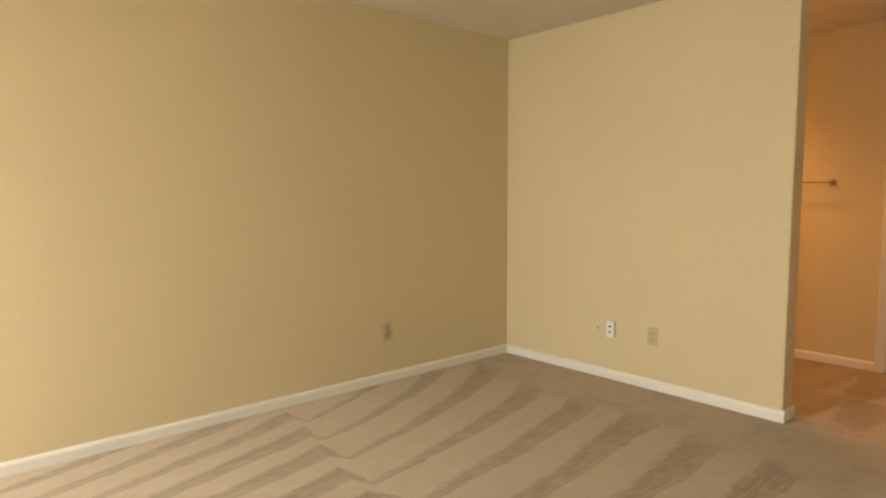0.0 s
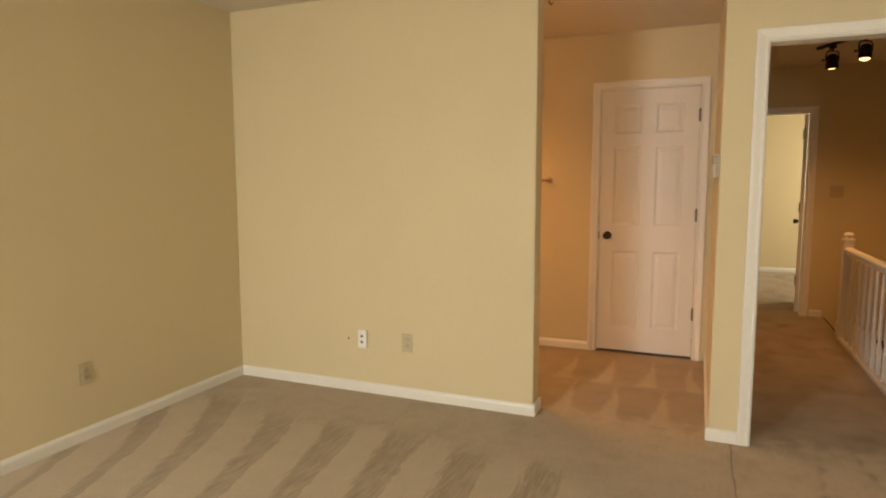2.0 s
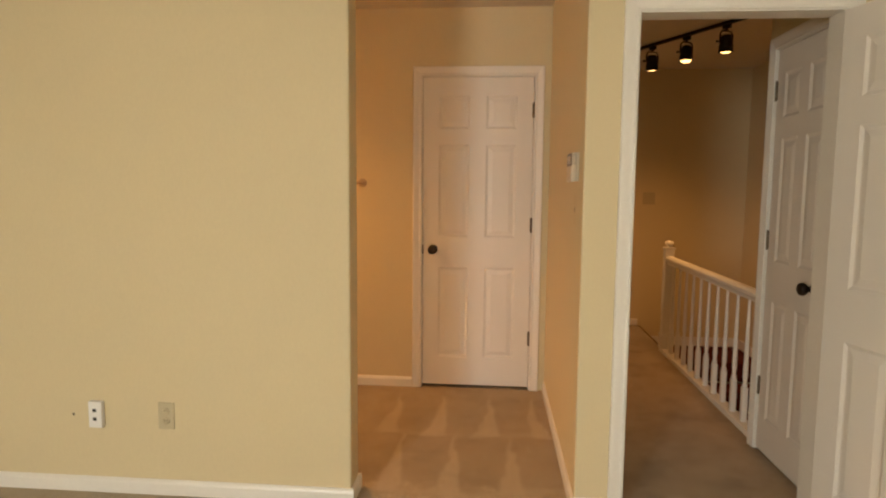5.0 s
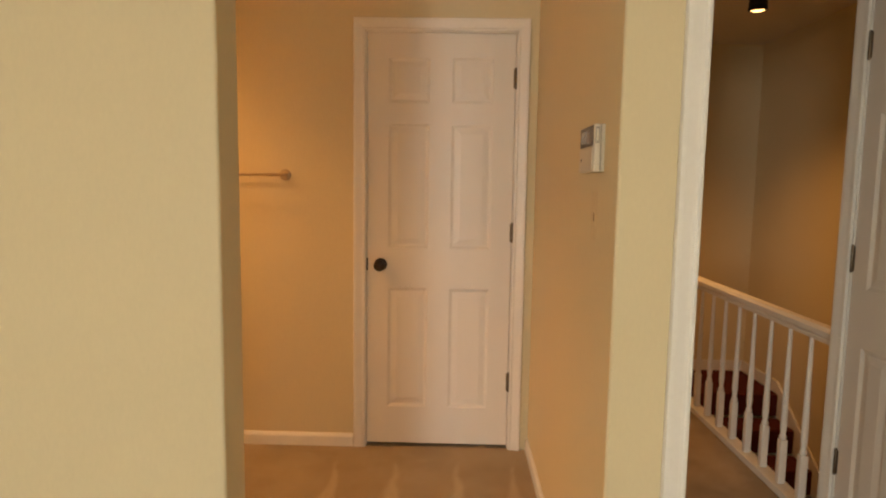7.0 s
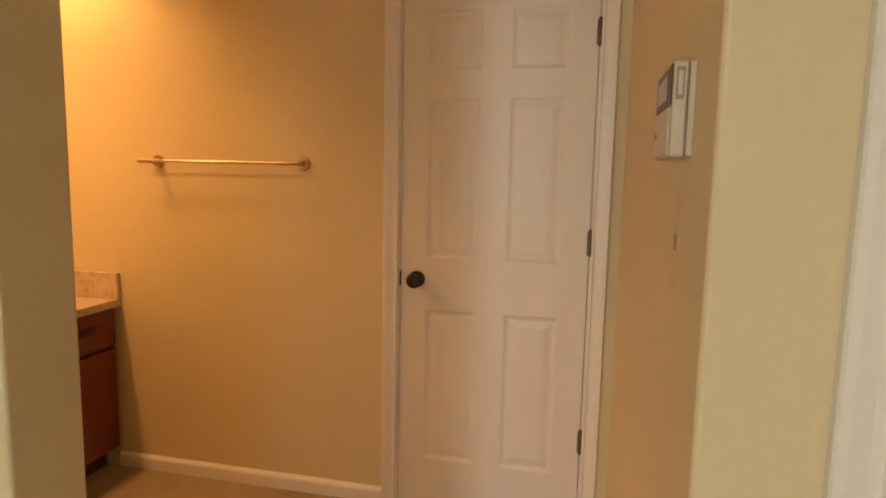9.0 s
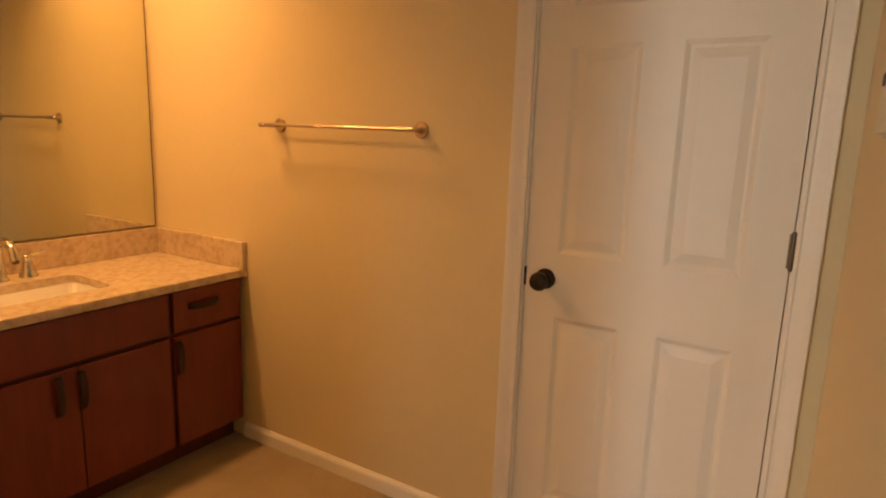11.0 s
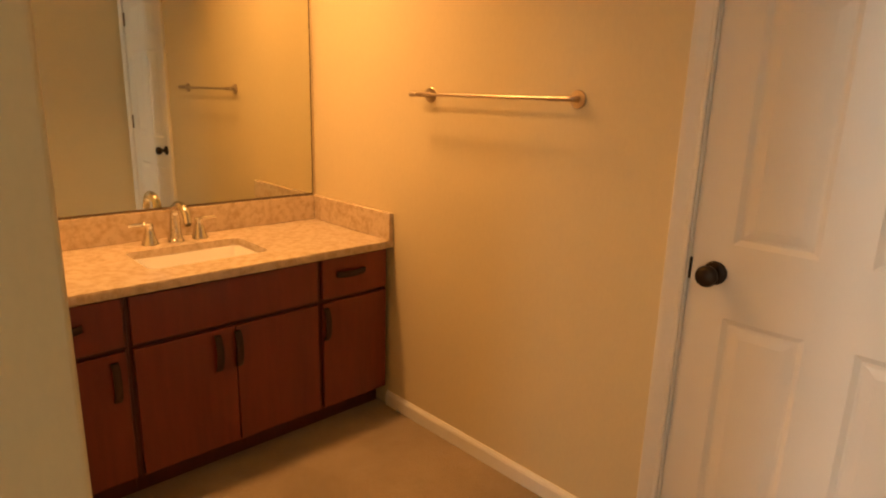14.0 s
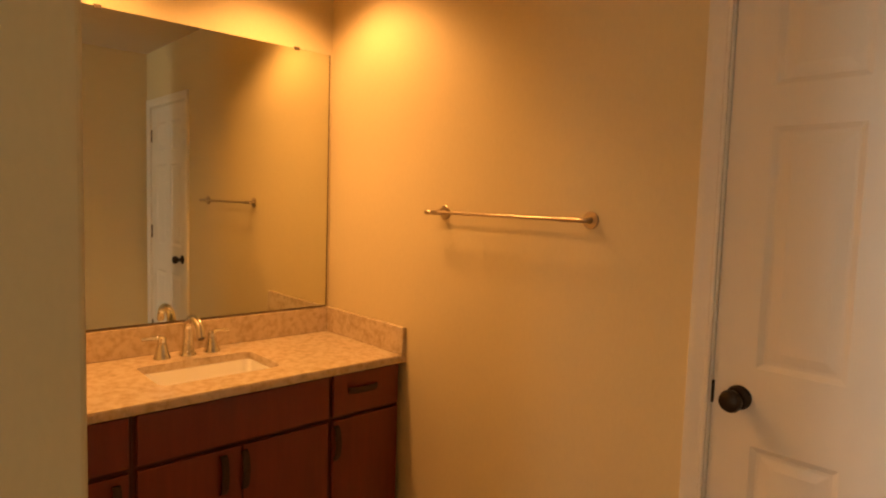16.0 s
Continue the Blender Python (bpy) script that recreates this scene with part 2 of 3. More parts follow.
GREY_SCREEN = material("grey display", (0.075, 0.060, 0.048), 0.38, var=0.06, grain=20)
BLACK = material("black metal", (0.02, 0.016, 0.013), 0.42, metal=0.5, var=0.15, grain=50)
MAROON = material("maroon stair carpet", (0.085, 0.018, 0.016), 0.95, var=0.25, grain=220, broad=9, bump=0.6, dist=0.006, spec=0.1)
CARPET = carpet_material()
BULB = glow("lit warm bulb", (1.0, 0.55, 0.18), 5.0)
mirror_mat = bpy.data.materials.new("mirror silvering")
mirror_mat.use_nodes = True
mb = mirror_mat.node_tree.nodes["Principled BSDF"]
mb.inputs["Base Color"].default_value, mb.inputs["Metallic"].default_value, mb.inputs["Roughness"].default_value = (0.74, 0.75, 0.64, 1), 1.0, 0.015
GLASS = bpy.data.materials.new("window glass")
GLASS.use_nodes = True
gb = GLASS.node_tree.nodes["Principled BSDF"]
gb.inputs["Transmission Weight"].default_value, gb.inputs["Roughness"].default_value, gb.inputs["IOR"].default_value = 1.0, 0.0, 1.45

# ---- mesh helpers ----


def box(bm, x0, x1, y0, y1, z0, z1, bevel=0.0, segs=2):
    vs = [bm.verts.new((x, y, z)) for x in (x0, x1) for y in (y0, y1) for z in (z0, z1)]
    fs = [bm.faces.new([vs[i] for i in f]) for f in ((0, 1, 3, 2), (4, 6, 7, 5), (0, 4, 5, 1), (2, 3, 7, 6), (0, 2, 6, 4), (1, 5, 7, 3))]
    if bevel:
        bmesh.ops.bevel(bm, geom=list({e for f in fs for e in f.edges}), offset=bevel, segments=segs, affect="EDGES", profile=0.5)
    return bm


def one_box(*a, **k):
    return box(bmesh.new(), *a, **k)


def lathe(bm, profile, m=Matrix(), steps=24):
    """A turned solid from (radius, height) pairs round z, moved by m."""
    rings = []
    for r, z in profile:
        if r < 1e-6:
            rings.append([bm.verts.new(m @ Vector((0, 0, z)))])
        else:
            rings.append([bm.verts.new(m @ Vector((r * math.cos(2 * math.pi * i / steps), r * math.sin(2 * math.pi * i / steps), z))) for i in range(steps)])
    for a, b in zip(rings, rings[1:]):
        for i in range(steps):
            j = (i + 1) % steps
            q = [a[i % len(a)], a[j % len(a)], b[j % len(b)], b[i % len(b)]]
            q = list(dict.fromkeys(q))
            if len(q) > 2:
                bm.faces.new(q)
    return bm


def tube(bm, pts, radii, steps=14):
    """A round bar along points, with a radius at each."""
    pts = [Vector(p) for p in pts]
    rings, side = [], None
    for i, p in enumerate(pts):
        d = (pts[min(i + 1, len(pts) - 1)] - pts[max(i - 1, 0)]).normalized()
        if side is None:
            side = d.orthogonal().normalized()
        side = (side - d * side.dot(d)).normalized()
        up = d.cross(side)
        rings.append([bm.verts.new(p + radii[i] * (side * math.cos(2 * math.pi * k / steps) + up * math.sin(2 * math.pi * k / steps))) for k in range(steps)])
    for a, b in zip(rings, rings[1:]):
        for k in range(steps):
            bm.faces.new((a[k], a[(k + 1) % steps], b[(k + 1) % steps], b[k]))
    bm.faces.new(rings[0][::-1])
    bm.faces.new(rings[-1])
    return bm


def part(name, bm, mat, parent=None, label="", smooth=False, m=None):
    mesh = bpy.data.meshes.new(name)
    bmesh.ops.recalc_face_normals(bm, faces=bm.faces[:])
    if smooth:
        for f in bm.faces:
            f.smooth = True
    bm.to_mesh(mesh)
    bm.free()
    mesh.materials.append(mat)
    ob = new(name, mesh)
    if smooth:
        mesh.set_sharp_from_angle(angle=radians(35))
    if parent is not None:
        ob.parent = parent
    if m is not None:
        ob.matrix_basis = m
    return tagged(ob, label=label) if label else ob


def thing(name, m, label, category, group="", kind=""):
    ob = new(name)
    ob.empty_display_size = 0.1
    ob.matrix_world = m
    return tagged(ob, label, category, group, kind)


def structure(name, bm, mat, label, category):
    return tagged(part(name, bm, mat), label, category, kind="structure")


# ---- the shell ----
H = 2.49
XL, YB, YP, YD = -2.465, 5.655, 5.675, 7.238
XE, YE = -0.357, 5.795
XA, XM = 0.580, -2.118
XR, YS = 2.38, -0.20
HX, HW, YF = 1.615, 2.64, 9.36
DX0, DX1, DZ = 0.781, 1.525, 2.022
CREAM = "cream painted plaster wall with faint roller texture"


def wall(name, boxes, label=CREAM, soft=()):
    """soft: the (x, y) of upright outer corners that are rounded."""
    bm = bmesh.new()
    for b in boxes:
        box(bm, *b)
    edges = [e for e in bm.edges if any(all(abs(v.co.x - x) < 1e-4 and abs(v.co.y - y) < 1e-4 for v in e.verts) for x, y in soft)]
    if edges:
        bmesh.ops.bevel(bm, geom=edges, offset=0.008, segments=3, affect="EDGES", profile=0.5)
    return structure(name, bm, WALL, label, "wall")


wall("wall_west", [(XL - 0.12, XL, YS - 0.12, YB, 0, H)])
wall("wall_outlets", [(XL - 0.12, XE, YB, YE, 0, H)], "cream painted wall that ends at the vanity opening", [(XE, YB), (XE, YE)])
wall("wall_pier", [(XA, DX0 - 0.02, YP, YP + 0.115, 0, H), (DX0 - 0.02, DX1 + 0.02, YP, YP + 0.115, DZ + 0.02, H), (DX1 + 0.02, XR, YP, YP + 0.115, 0, H)], "cream painted wall with the bedroom doorway", [(XA, YP)])
wall("wall_alcove_east", [(XA, XA + 0.115, YP + 0.115, YD, 0, H)])
wall("wall_mirror", [(XM - 0.12, XM, YE, YD, 0, H)], "cream painted wall behind the vanity mirror")
CL0, CL1 = -0.262, 0.494
wall("wall_closet", [(XM - 0.12, CL0, YD, YD + 0.115, 0, H), (CL0, CL1, YD, YD + 0.115, 2.079, H), (CL1, XA + 0.115, YD, YD + 0.115, 0, H)], "cream painted wall with towel bar and closet door")
wall("wall_closet_inside", [(XM - 0.12, XA + 0.115, YD + 0.7, YD + 0.8, 0, H), (CL0 - 0.3, CL0 - 0.2, YD + 0.115, YD + 0.7, 0, H)])
wall("wall_east", [(XR, XR + 0.12, YS - 0.12, YP + 0.115, 0, H)])
WX0, WX1, WX2, WX3, WZ0, WZ1 = -2.30, -1.42, 1.02, 2.22, 0.65, 2.15
wall("wall_south", [(XL, WX0, YS - 0.12, YS, 0, H), (WX1, WX2, YS - 0.12, YS, 0, H), (WX3, XR, YS - 0.12, YS, 0, H), (WX0, WX1, YS - 0.12, YS, 0, WZ0), (WX0, WX1, YS - 0.12, YS, WZ1, H), (WX2, WX3, YS - 0.12, YS, 0, WZ0), (WX2, WX3, YS - 0.12, YS, WZ1, H)], "cream painted wall with the unseen bedroom windows")
HC0, HC1 = 5.872, 6.43
wall("wall_hall_closet", [(HX, HX + 0.115, YP + 0.115, HC0 - 0.012, 0, H), (HX, HX + 0.115, HC0 - 0.012, HC1 + 0.012, 2.05, H), (HX, HX + 0.115, HC1 + 0.012, 6.52, 0, H), (HX + 0.115, HW, 6.405, 6.52, -2.4, H)], "cream painted hall closet wall")
wall("wall_hall_west", [(XA, XA + 0.115, YD + 0.115, YF, 0, H)])
FX0, FX1 = 0.76, 1.475
wall("wall_hall_north", [(FX0 - 0.12, FX0, YF, YF + 0.115, 0, H), (FX0, FX1 + 0.012, YF, YF + 0.115, 2.05, H), (FX1 + 0.012, HW + 0.12, YF, YF + 0.115, -2.4, H)], "cream painted wall at the end of the hall")
wall("wall_stairs_east", [(HW, HW + 0.12, 5.81, YF, -2.4, H)], "cream painted wall beside the stairs")
wall("wall_stairs_west", [(HX, HX + 0.10, 6.52, 8.42, -2.4, -0.22)])
wall("wall_far_room", [(-0.6, 3.6, 12.75, 12.87, 0, H), (-0.72, -0.6, YF, 12.87, 0, H), (3.3, 3.42, YF, 12.75, 0, H)], "cream painted wall of the far bedroom")


def slab(name, boxes, mat, label, category):
    bm = bmesh.new()
    for b in boxes:
        box(bm, *b)
    return structure(name, bm, mat, label, category)


slab("floor", [(XL - 0.12, XR + 0.12, YS - 0.12, 5.80, -0.2, 0)], CARPET, "beige cut pile carpet with brushed light and dark strokes", "carpet")
slab("floor_vanity", [(XM - 0.12, XA + 0.1, 5.80, YD + 0.8, -0.2, 0)], CARPET, "beige brown carpet before the vanity", "carpet")
slab("floor_hall", [(XA + 0.1, HX + 0.115, 5.80, 8.42, -0.2, 0), (XA + 0.1, HX + 0.06, 8.42, YF + 0.06, -0.2, 0), (HX + 0.115, HW, 5.80, 6.40, -0.2, 0)], CARPET, "worn beige brown hall carpet", "carpet")
slab("floor_far_room", [(-0.72, 3.42, YF + 0.06, 12.87, -0.2, 0)], CARPET, "pale beige carpet of the far bedroom", "carpet")
slab("ceiling", [(XL - 0.12, XR + 0.12, YS - 0.12, YP + 0.115, H, H + 0.1), (XM - 0.12, XA + 0.1, YP + 0.115, YD + 0.8, H, H + 0.1)], CEIL, "off-white textured ceiling", "ceiling")
slab("ceiling_hall", [(XA + 0.1, HW + 0.12, YP + 0.115, YF + 0.115, H, H + 0.1)], CEIL, "off-white hall ceiling", "ceiling")
slab("ceiling_far_room", [(-0.72, 3.42, YF + 0.115, 12.87, H, H + 0.1)], CEIL, "off-white ceiling of the far bedroom", "ceiling")
slab("ground", [(-60, 60, -80, -0.6, -3.0, -2.8)], material("lawn", (0.06, 0.09, 0.03), 0.9, var=0.3, grain=30), "green lawn outside", "ground")

# ---- baseboards ----


def baseboard(x0, y0, x1, y1, nx, ny, h=0.067, t=0.013, label="white painted wooden baseboard"):
    """A moulded board from (x0, y0) to (x1, y1), standing out along (nx, ny)."""
    bm = bmesh.new()
    prof = [(0, 0), (t, 0), (t, h * 0.72), (t * 0.75, h * 0.86), (t * 0.4, h * 0.94), (t * 0.35, h), (0, h)]
    ends = [[bm.verts.new((x + nx * d, y + ny * d, z + 0.001)) for d, z in prof] for x, y in ((x0, y0), (x1, y1))]
    for i in range(len(prof)):
        j = (i + 1) % len(prof)
        bm.faces.new((ends[0][i], ends[0][j], ends[1][j], ends[1][i]))
    bm.faces.new(ends[0][::-1])
    bm.faces.new(ends[1])
    return structure("baseboard", bm, TRIM, label, "baseboard")


baseboard(XL, YS, XL, YB, 1, 0)
baseboard(XL + 0.013, YB, XE + 0.013, YB, 0, -1)
baseboard(XE, YB, XE, YE, 1, 0)
baseboard(XM, YE, XE + 0.013, YE, 0, 1)
baseboard(XA - 0.013, YP, DX0 - 0.062, YP, 0, -1)
baseboard(XA, YP, XA, YD - 0.015, -1, 0)
baseboard(-1.545, YD, CL0 - 0.047, YD, 0, -1)
baseboard(DX1 + 0.065, YP, XR, YP, 0, -1)
baseboard(XA + 0.115, YP + 0.135, XA + 0.115, YF, 1, 0)
baseboard(FX1 + 0.08, YF, HX + 0.05, YF, 0, -1)
baseboard(-0.6, 12.75, 3.3, 12.75, 0, -1)
baseboard(XR, YS, XR, YP, -1, 0)

# ---- door frames ----


def casing_board(w, length):
    """A moulded casing board along z, its face towards -y, its inner edge at x = 0."""
    bm = bmesh.new()
    prof = [(0, 0), (0, -0.010), (w * 0.12, -0.012), (w * 0.2, -0.009), (w * 0.35, -0.010), (w * 0.75, -0.016), (w * 0.95, -0.017), (w, -0.013), (w, 0)]
    return bm, prof


def door_frame(name, m, w, h, depth, label, cw=0.058, sides=(1,), mat=TRIM):
    """Jambs and casings of an opening w wide, in local x 0..w, the wall's face at y = 0 and its depth towards +y."""
    root = thing(name, m, label, "door frame", kind="structure")
    j = 0.02
    part("jamb", one_box(-j, 0, 0.001, depth, 0, h + j, bevel=0.002), mat, root)
    part("jamb", one_box(w, w + j, 0.001, depth, 0, h + j, bevel=0.002), mat, root)
    part("head_jamb", one_box(0, w, 0.001, depth, h, h + j, bevel=0.002), mat, root)
    for s in sides:
        y = 0.0 if s > 0 else depth
        for piece in ("left", "right", "head"):
            bm, prof = casing_board(cw, h)
            rev = 0.006
            loops = []
            for k in (0, 1):
                loop = []
                for d, p in prof:
                    yy = y + s * p
                    if piece == "left":
                        loop.append(bm.verts.new((-rev - d, yy, 0.0 if k == 0 else h + rev + d)))
                    elif piece == "right":
                        loop.append(bm.verts.new((w + rev + d, yy, 0.0 if k == 0 else h + rev + d)))
                    else:
                        loop.append(bm.verts.new(((-rev - d) if k == 0 else (w + rev + d), yy, h + rev + d)))
                loops.append(loop)
            for i in range(len(prof) - 1):
                bm.faces.new((loops[0][i], loops[0][i + 1], loops[1][i + 1], loops[1][i]))
            bm.faces.new(loops[0][::-1])
            bm.faces.new(loops[1])
            part("casing", bm, mat, root)
    return root


def knob_mesh(side):
    """A round knob on a rose that stands out along y by side."""
    bm = bmesh.new()
    m = Matrix.Rotation(radians(90 if side < 0 else -90), 4, "X")
    lathe(bm, [(0, 0), (0.032, 0), (0.032, 0.004), (0.028, 0.009), (0.014, 0.012), (0.012, 0.03), (0.02, 0.036), (0.0275, 0.046), (0.029, 0.056), (0.025, 0.066), (0.014, 0.072), (0, 0.073)], m)
    return bm


def hinge_mesh():
    bm = bmesh.new()
    lathe(bm, [(0, -0.05), (0.004, -0.05), (0.0055, -0.045), (0.0055, 0.045), (0.004, 0.05), (0, 0.05)], Matrix(), 12)
    box(bm, -0.010, 0.010, 0.003, 0.0055, -0.044, 0.044)
    return bm


def panel_door(name, m, w, h, label, knob_z=0.91, hinge_at="right", hinges=True, hinge_side=-1, leafs=((0.115, 0.33), (0.43, 1.035), (1.235, 1.845))):
    """A six-panel door, local x 0..w, thickness y 0..0.035, its outer face at y = 0."""
    root = thing(name, m, label, "door", kind="structure")
    t = 0.035
    st = w * 0.145
    mid = w * 0.15
    pw = (w - 2 * st - mid) / 2
    cols = [(st, st + pw), (st + pw + mid, w - st)]
    rows = [(h - b, h - a) for a, b in leafs][::-1]
    xs = [0, cols[0][0], cols[0][1], cols[1][0], cols[1][1], w]
    zs = [0] + [z for r in rows for z in r] + [h]
    bm = bmesh.new()
    sink, lip = 0.0065, 0.014

    def quad(a):
        bm.faces.new([bm.verts.new(p) for p in a])
    for face in (0, 1):
        y0, s = (0, 1) if face == 0 else (t, -1)
        for i in range(5):
            for k in range(len(zs) - 1):
                xa, xb, za, zb = xs[i], xs[i + 1], zs[k], zs[k + 1]
                if i in (1, 3) and k in (1, 3, 5):
                    o = [(xa, za), (xb, za), (xb, zb), (xa, zb)]
                    inn = [(xa + lip, za + lip), (xb - lip, za + lip), (xb - lip, zb - lip), (xa + lip, zb - lip)]
                    for e in range(4):
                        f = (e + 1) % 4
                        quad([(*o[e][:1], y0, o[e][1]), (o[f][0], y0, o[f][1]), (inn[f][0], y0 + s * sink, inn[f][1]), (inn[e][0], y0 + s * sink, inn[e][1])])
                    quad([(px, y0 + s * sink, pz) for px, pz in inn])
                else:
                    quad([(xa, y0, za), (xb, y0, za), (xb, y0, zb), (xa, y0, zb)])
    for xa in (0, w):
        quad([(xa, 0, 0), (xa, t, 0), (xa, t, h), (xa, 0, h)])
    for za in (0, h):
        quad([(0, 0, za), (w, 0, za), (w, t, za), (0, t, za)])
    bmesh.ops.remove_doubles(bm, verts=bm.verts[:], dist=0.0001)
    leaf = part("leaf", bm, DOOR, root)
    for xa, xb in cols:
        for za, zb in rows:
            g, bv, lift = lip + 0.005, 0.028, 0.0045
            bm = bmesh.new()
            for y0, s in ((sink, -1), (t - sink, 1)):
                lo = [bm.verts.new((px, y0 - s * 0.0005, pz)) for px, pz in ((xa + g, za + g), (xb - g, za + g), (xb - g, zb - g), (xa + g, zb - g))]
                hi = [bm.verts.new((px, y0 + s * lift, pz)) for px, pz in ((xa + g + bv, za + g + bv), (xb - g - bv, za + g + bv), (xb - g - bv, zb - g - bv), (xa + g + bv, zb - g - bv))]
                for e in range(4):
                    f = (e + 1) % 4
                    bm.faces.new((lo[e], lo[f], hi[f], hi[e]))
                bm.faces.new(hi)
            part("panel", bm, DOOR, leaf)
    kx, hx = (0.068, w + 0.002) if hinge_at == "right" else (w - 0.068, -0.002)
    part("knob", knob_mesh(-1), BRONZE, root, "dark bronze round knob", True, pose(kx, 0, knob_z))
    part("knob", knob_mesh(1), BRONZE, root, "dark bronze round knob", True, pose(kx, t, knob_z))
    ex = 0 if hinge_at == "right" else w
    part("latch_plate", one_box(ex - 0.006, ex + 0.004, -0.0025, t - 0.003, knob_z - 0.03, knob_z + 0.03, bevel=0.001), BRONZE, root, "dark bronze latch plate")
    if hinges:
        for z in (0.33, 1.085, 1.825):
            part("hinge", hinge_mesh(), HINGE, root, "dull bronze butt hinge", True, pose(hx, -0.004 if hinge_side < 0 else t + 0.004, z))
    return root


# closet door beyond the vanity
door_frame("door_frame_closet", pose(CL0 + 0.02, YD, 0), 0.716, 2.059, 0.115, "white moulded casing round the closet door", mat=CASING)
panel_door("door_closet", pose(CL0 + 0.022, YD + 0.004, 0.022), 0.711, 2.034, "closed white six-panel closet door with bronze knob", knob_z=0.916)
# bedroom door, swung into the bedroom
door_frame("door_frame_bedroom", pose(DX0, YP, 0), DX1 - DX0, DZ, 0.115, "white moulded casing round the bedroom doorway", sides=(1, -1))
BED_SWING = 90 + 14
panel_door("door_bedroom", pose(DX1 - 0.004, YP - 0.004, 0.012, 0, 0, 180 + BED_SWING), 0.735, 2.006, "open white six-panel bedroom door with bronze knob", hinge_at="left", hinge_side=1)
part("strike_plate", one_box(DX0 - 0.001, DX0 + 0.002, YP + 0.02, YP + 0.05, 0.86, 0.935, bevel=0.0008), BRONZE)
tagged(bpy.data.objects["strike_plate"], "dark bronze strike plate on the bedroom door jamb", "strike plate", kind="structure")
# hall closet door
door_frame("door_frame_hall_closet", pose(HX, HC1, 0, 0, 0, -90), HC1 - HC0, 2.035, 0.115, "white moulded casing round the hall closet door")
panel_door("door_hall_closet", pose(HX + 0.004, HC1 - 0.003, 0.012, 0, 0, -90), HC1 - HC0 - 0.006, 2.018, "closed white six-panel hall closet door with bronze knob", hinge_at="left")
# far bedroom doorway with its door swung in
door_frame("door_frame_far", pose(FX0, YF, 0), FX1 - FX0, 2.035, 0.115, "white casing round the far bedroom doorway")
panel_door("door_far", pose(FX1 - 0.004, YF + 0.122, 0.012, 0, 0, 81), 0.705, 2.018, "open white door of the far bedroom", hinge_at="left", hinge_side=1)

# ---- bedroom windows, unseen; the second is added for fill light ----
for name, a, c in (("window_1", WX0, WX1), ("added_window", WX2, WX3)):
    win = thing(name, pose((a + c) / 2, YS, 0), "unseen white framed double window with clear panes", "window", kind="structure")
    ww = (c - a) / 2
    for x0, x1, z0, z1 in ((-ww, ww, WZ0, WZ0 + 0.06), (-ww, ww, WZ1 - 0.06, WZ1), (-ww, -ww + 0.06, WZ0 + 0.06, WZ1 - 0.06), (ww - 0.06, ww, WZ0 + 0.06, WZ1 - 0.06), (-0.03, 0.03, WZ0 + 0.06, WZ1 - 0.06)):
        part("window_frame", one_box(x0, x1, -0.11, -0.05, z0, z1, bevel=0.004), TRIM, win)
    part("window_sill", one_box(-ww - 0.03, ww + 0.03, -0.05, 0.03, WZ0 - 0.025, WZ0 - 0.001, bevel=0.005), TRIM, win)
    for x0, x1 in ((-ww + 0.06, -0.03), (0.03, ww - 0.06)):
        pane = part("pane", one_box(x0, x1, -0.083, -0.078, WZ0 + 0.06, WZ1 - 0.06), GLASS, win)
        pane.visible_shadow = False

# ---- bedroom walls: outlets ----


def outlet(m, label):
    """A duplex outlet plate in local x, z, standing out along -y."""
    root = thing("outlet", m, label, "outlet", group="tan duplex outlets")
    part("plate", one_box(-0.036, 0.036, -0.006, 0, -0.059, 0.059, bevel=0.003), TAN, root)
    for z in (0.021, -0.021):
        bm = bmesh.new()
        lathe(bm, [(0, 0), (0.0165, 0), (0.0165, 0.0025), (0.015, 0.0035), (0, 0.0035)], pose(0, -0.0055, z, 90), 20)
        sock = part("socket", bm, TAN_DARK, root, smooth=True)
        for x, hh in ((-0.006, 0.005), (0.006, 0.004)):
            part("slot", one_box(x - 0.001, x + 0.001, -0.0096, -0.0085, z - hh + 0.003, z + hh + 0.003), DARK, sock)
    bm = bmesh.new()
    lathe(bm, [(0, 0), (0.003, 0), (0.003, 0.001), (0, 0.0014)], pose(0, -0.006, 0, 90), 10)
    part("screw", bm, TAN_DARK, root)
    return root


outlet(pose(-1.165, YB, 0.355), "tan plastic duplex outlet on the cream wall")
outlet(pose(XL, 4.44, 0.355, 0, 0, 90), "tan plastic duplex outlet on the cream side wall")
jackbox = thing("phone_jack", pose(-1.475, YB, 0.355), "white surface-mounted phone jack box with two ports", "phone jack")
part("box", one_box(-0.030, 0.030, -0.026, 0, -0.058, 0.058, bevel=0.004), WHITE_PLASTIC, jackbox)
for z in (0.020, -0.018):
    part("port", one_box(-0.009, 0.007, -0.0275, -0.0255, z - 0.007, z + 0.007, bevel=0.0015), DARK, jackbox, "dark port opening")
hole = tagged(part("nail_hole", lathe(bmesh.new(), [(0, 0), (0.006, 0), (0.004, 0.0015), (0, 0.0015)], pose(-1.59, YB, 0.345, 90), 12), DARK), "small dark nail hole in the cream wall", "nail hole")

# ---- vanity ----
VX, VF = -1.53, -1.548


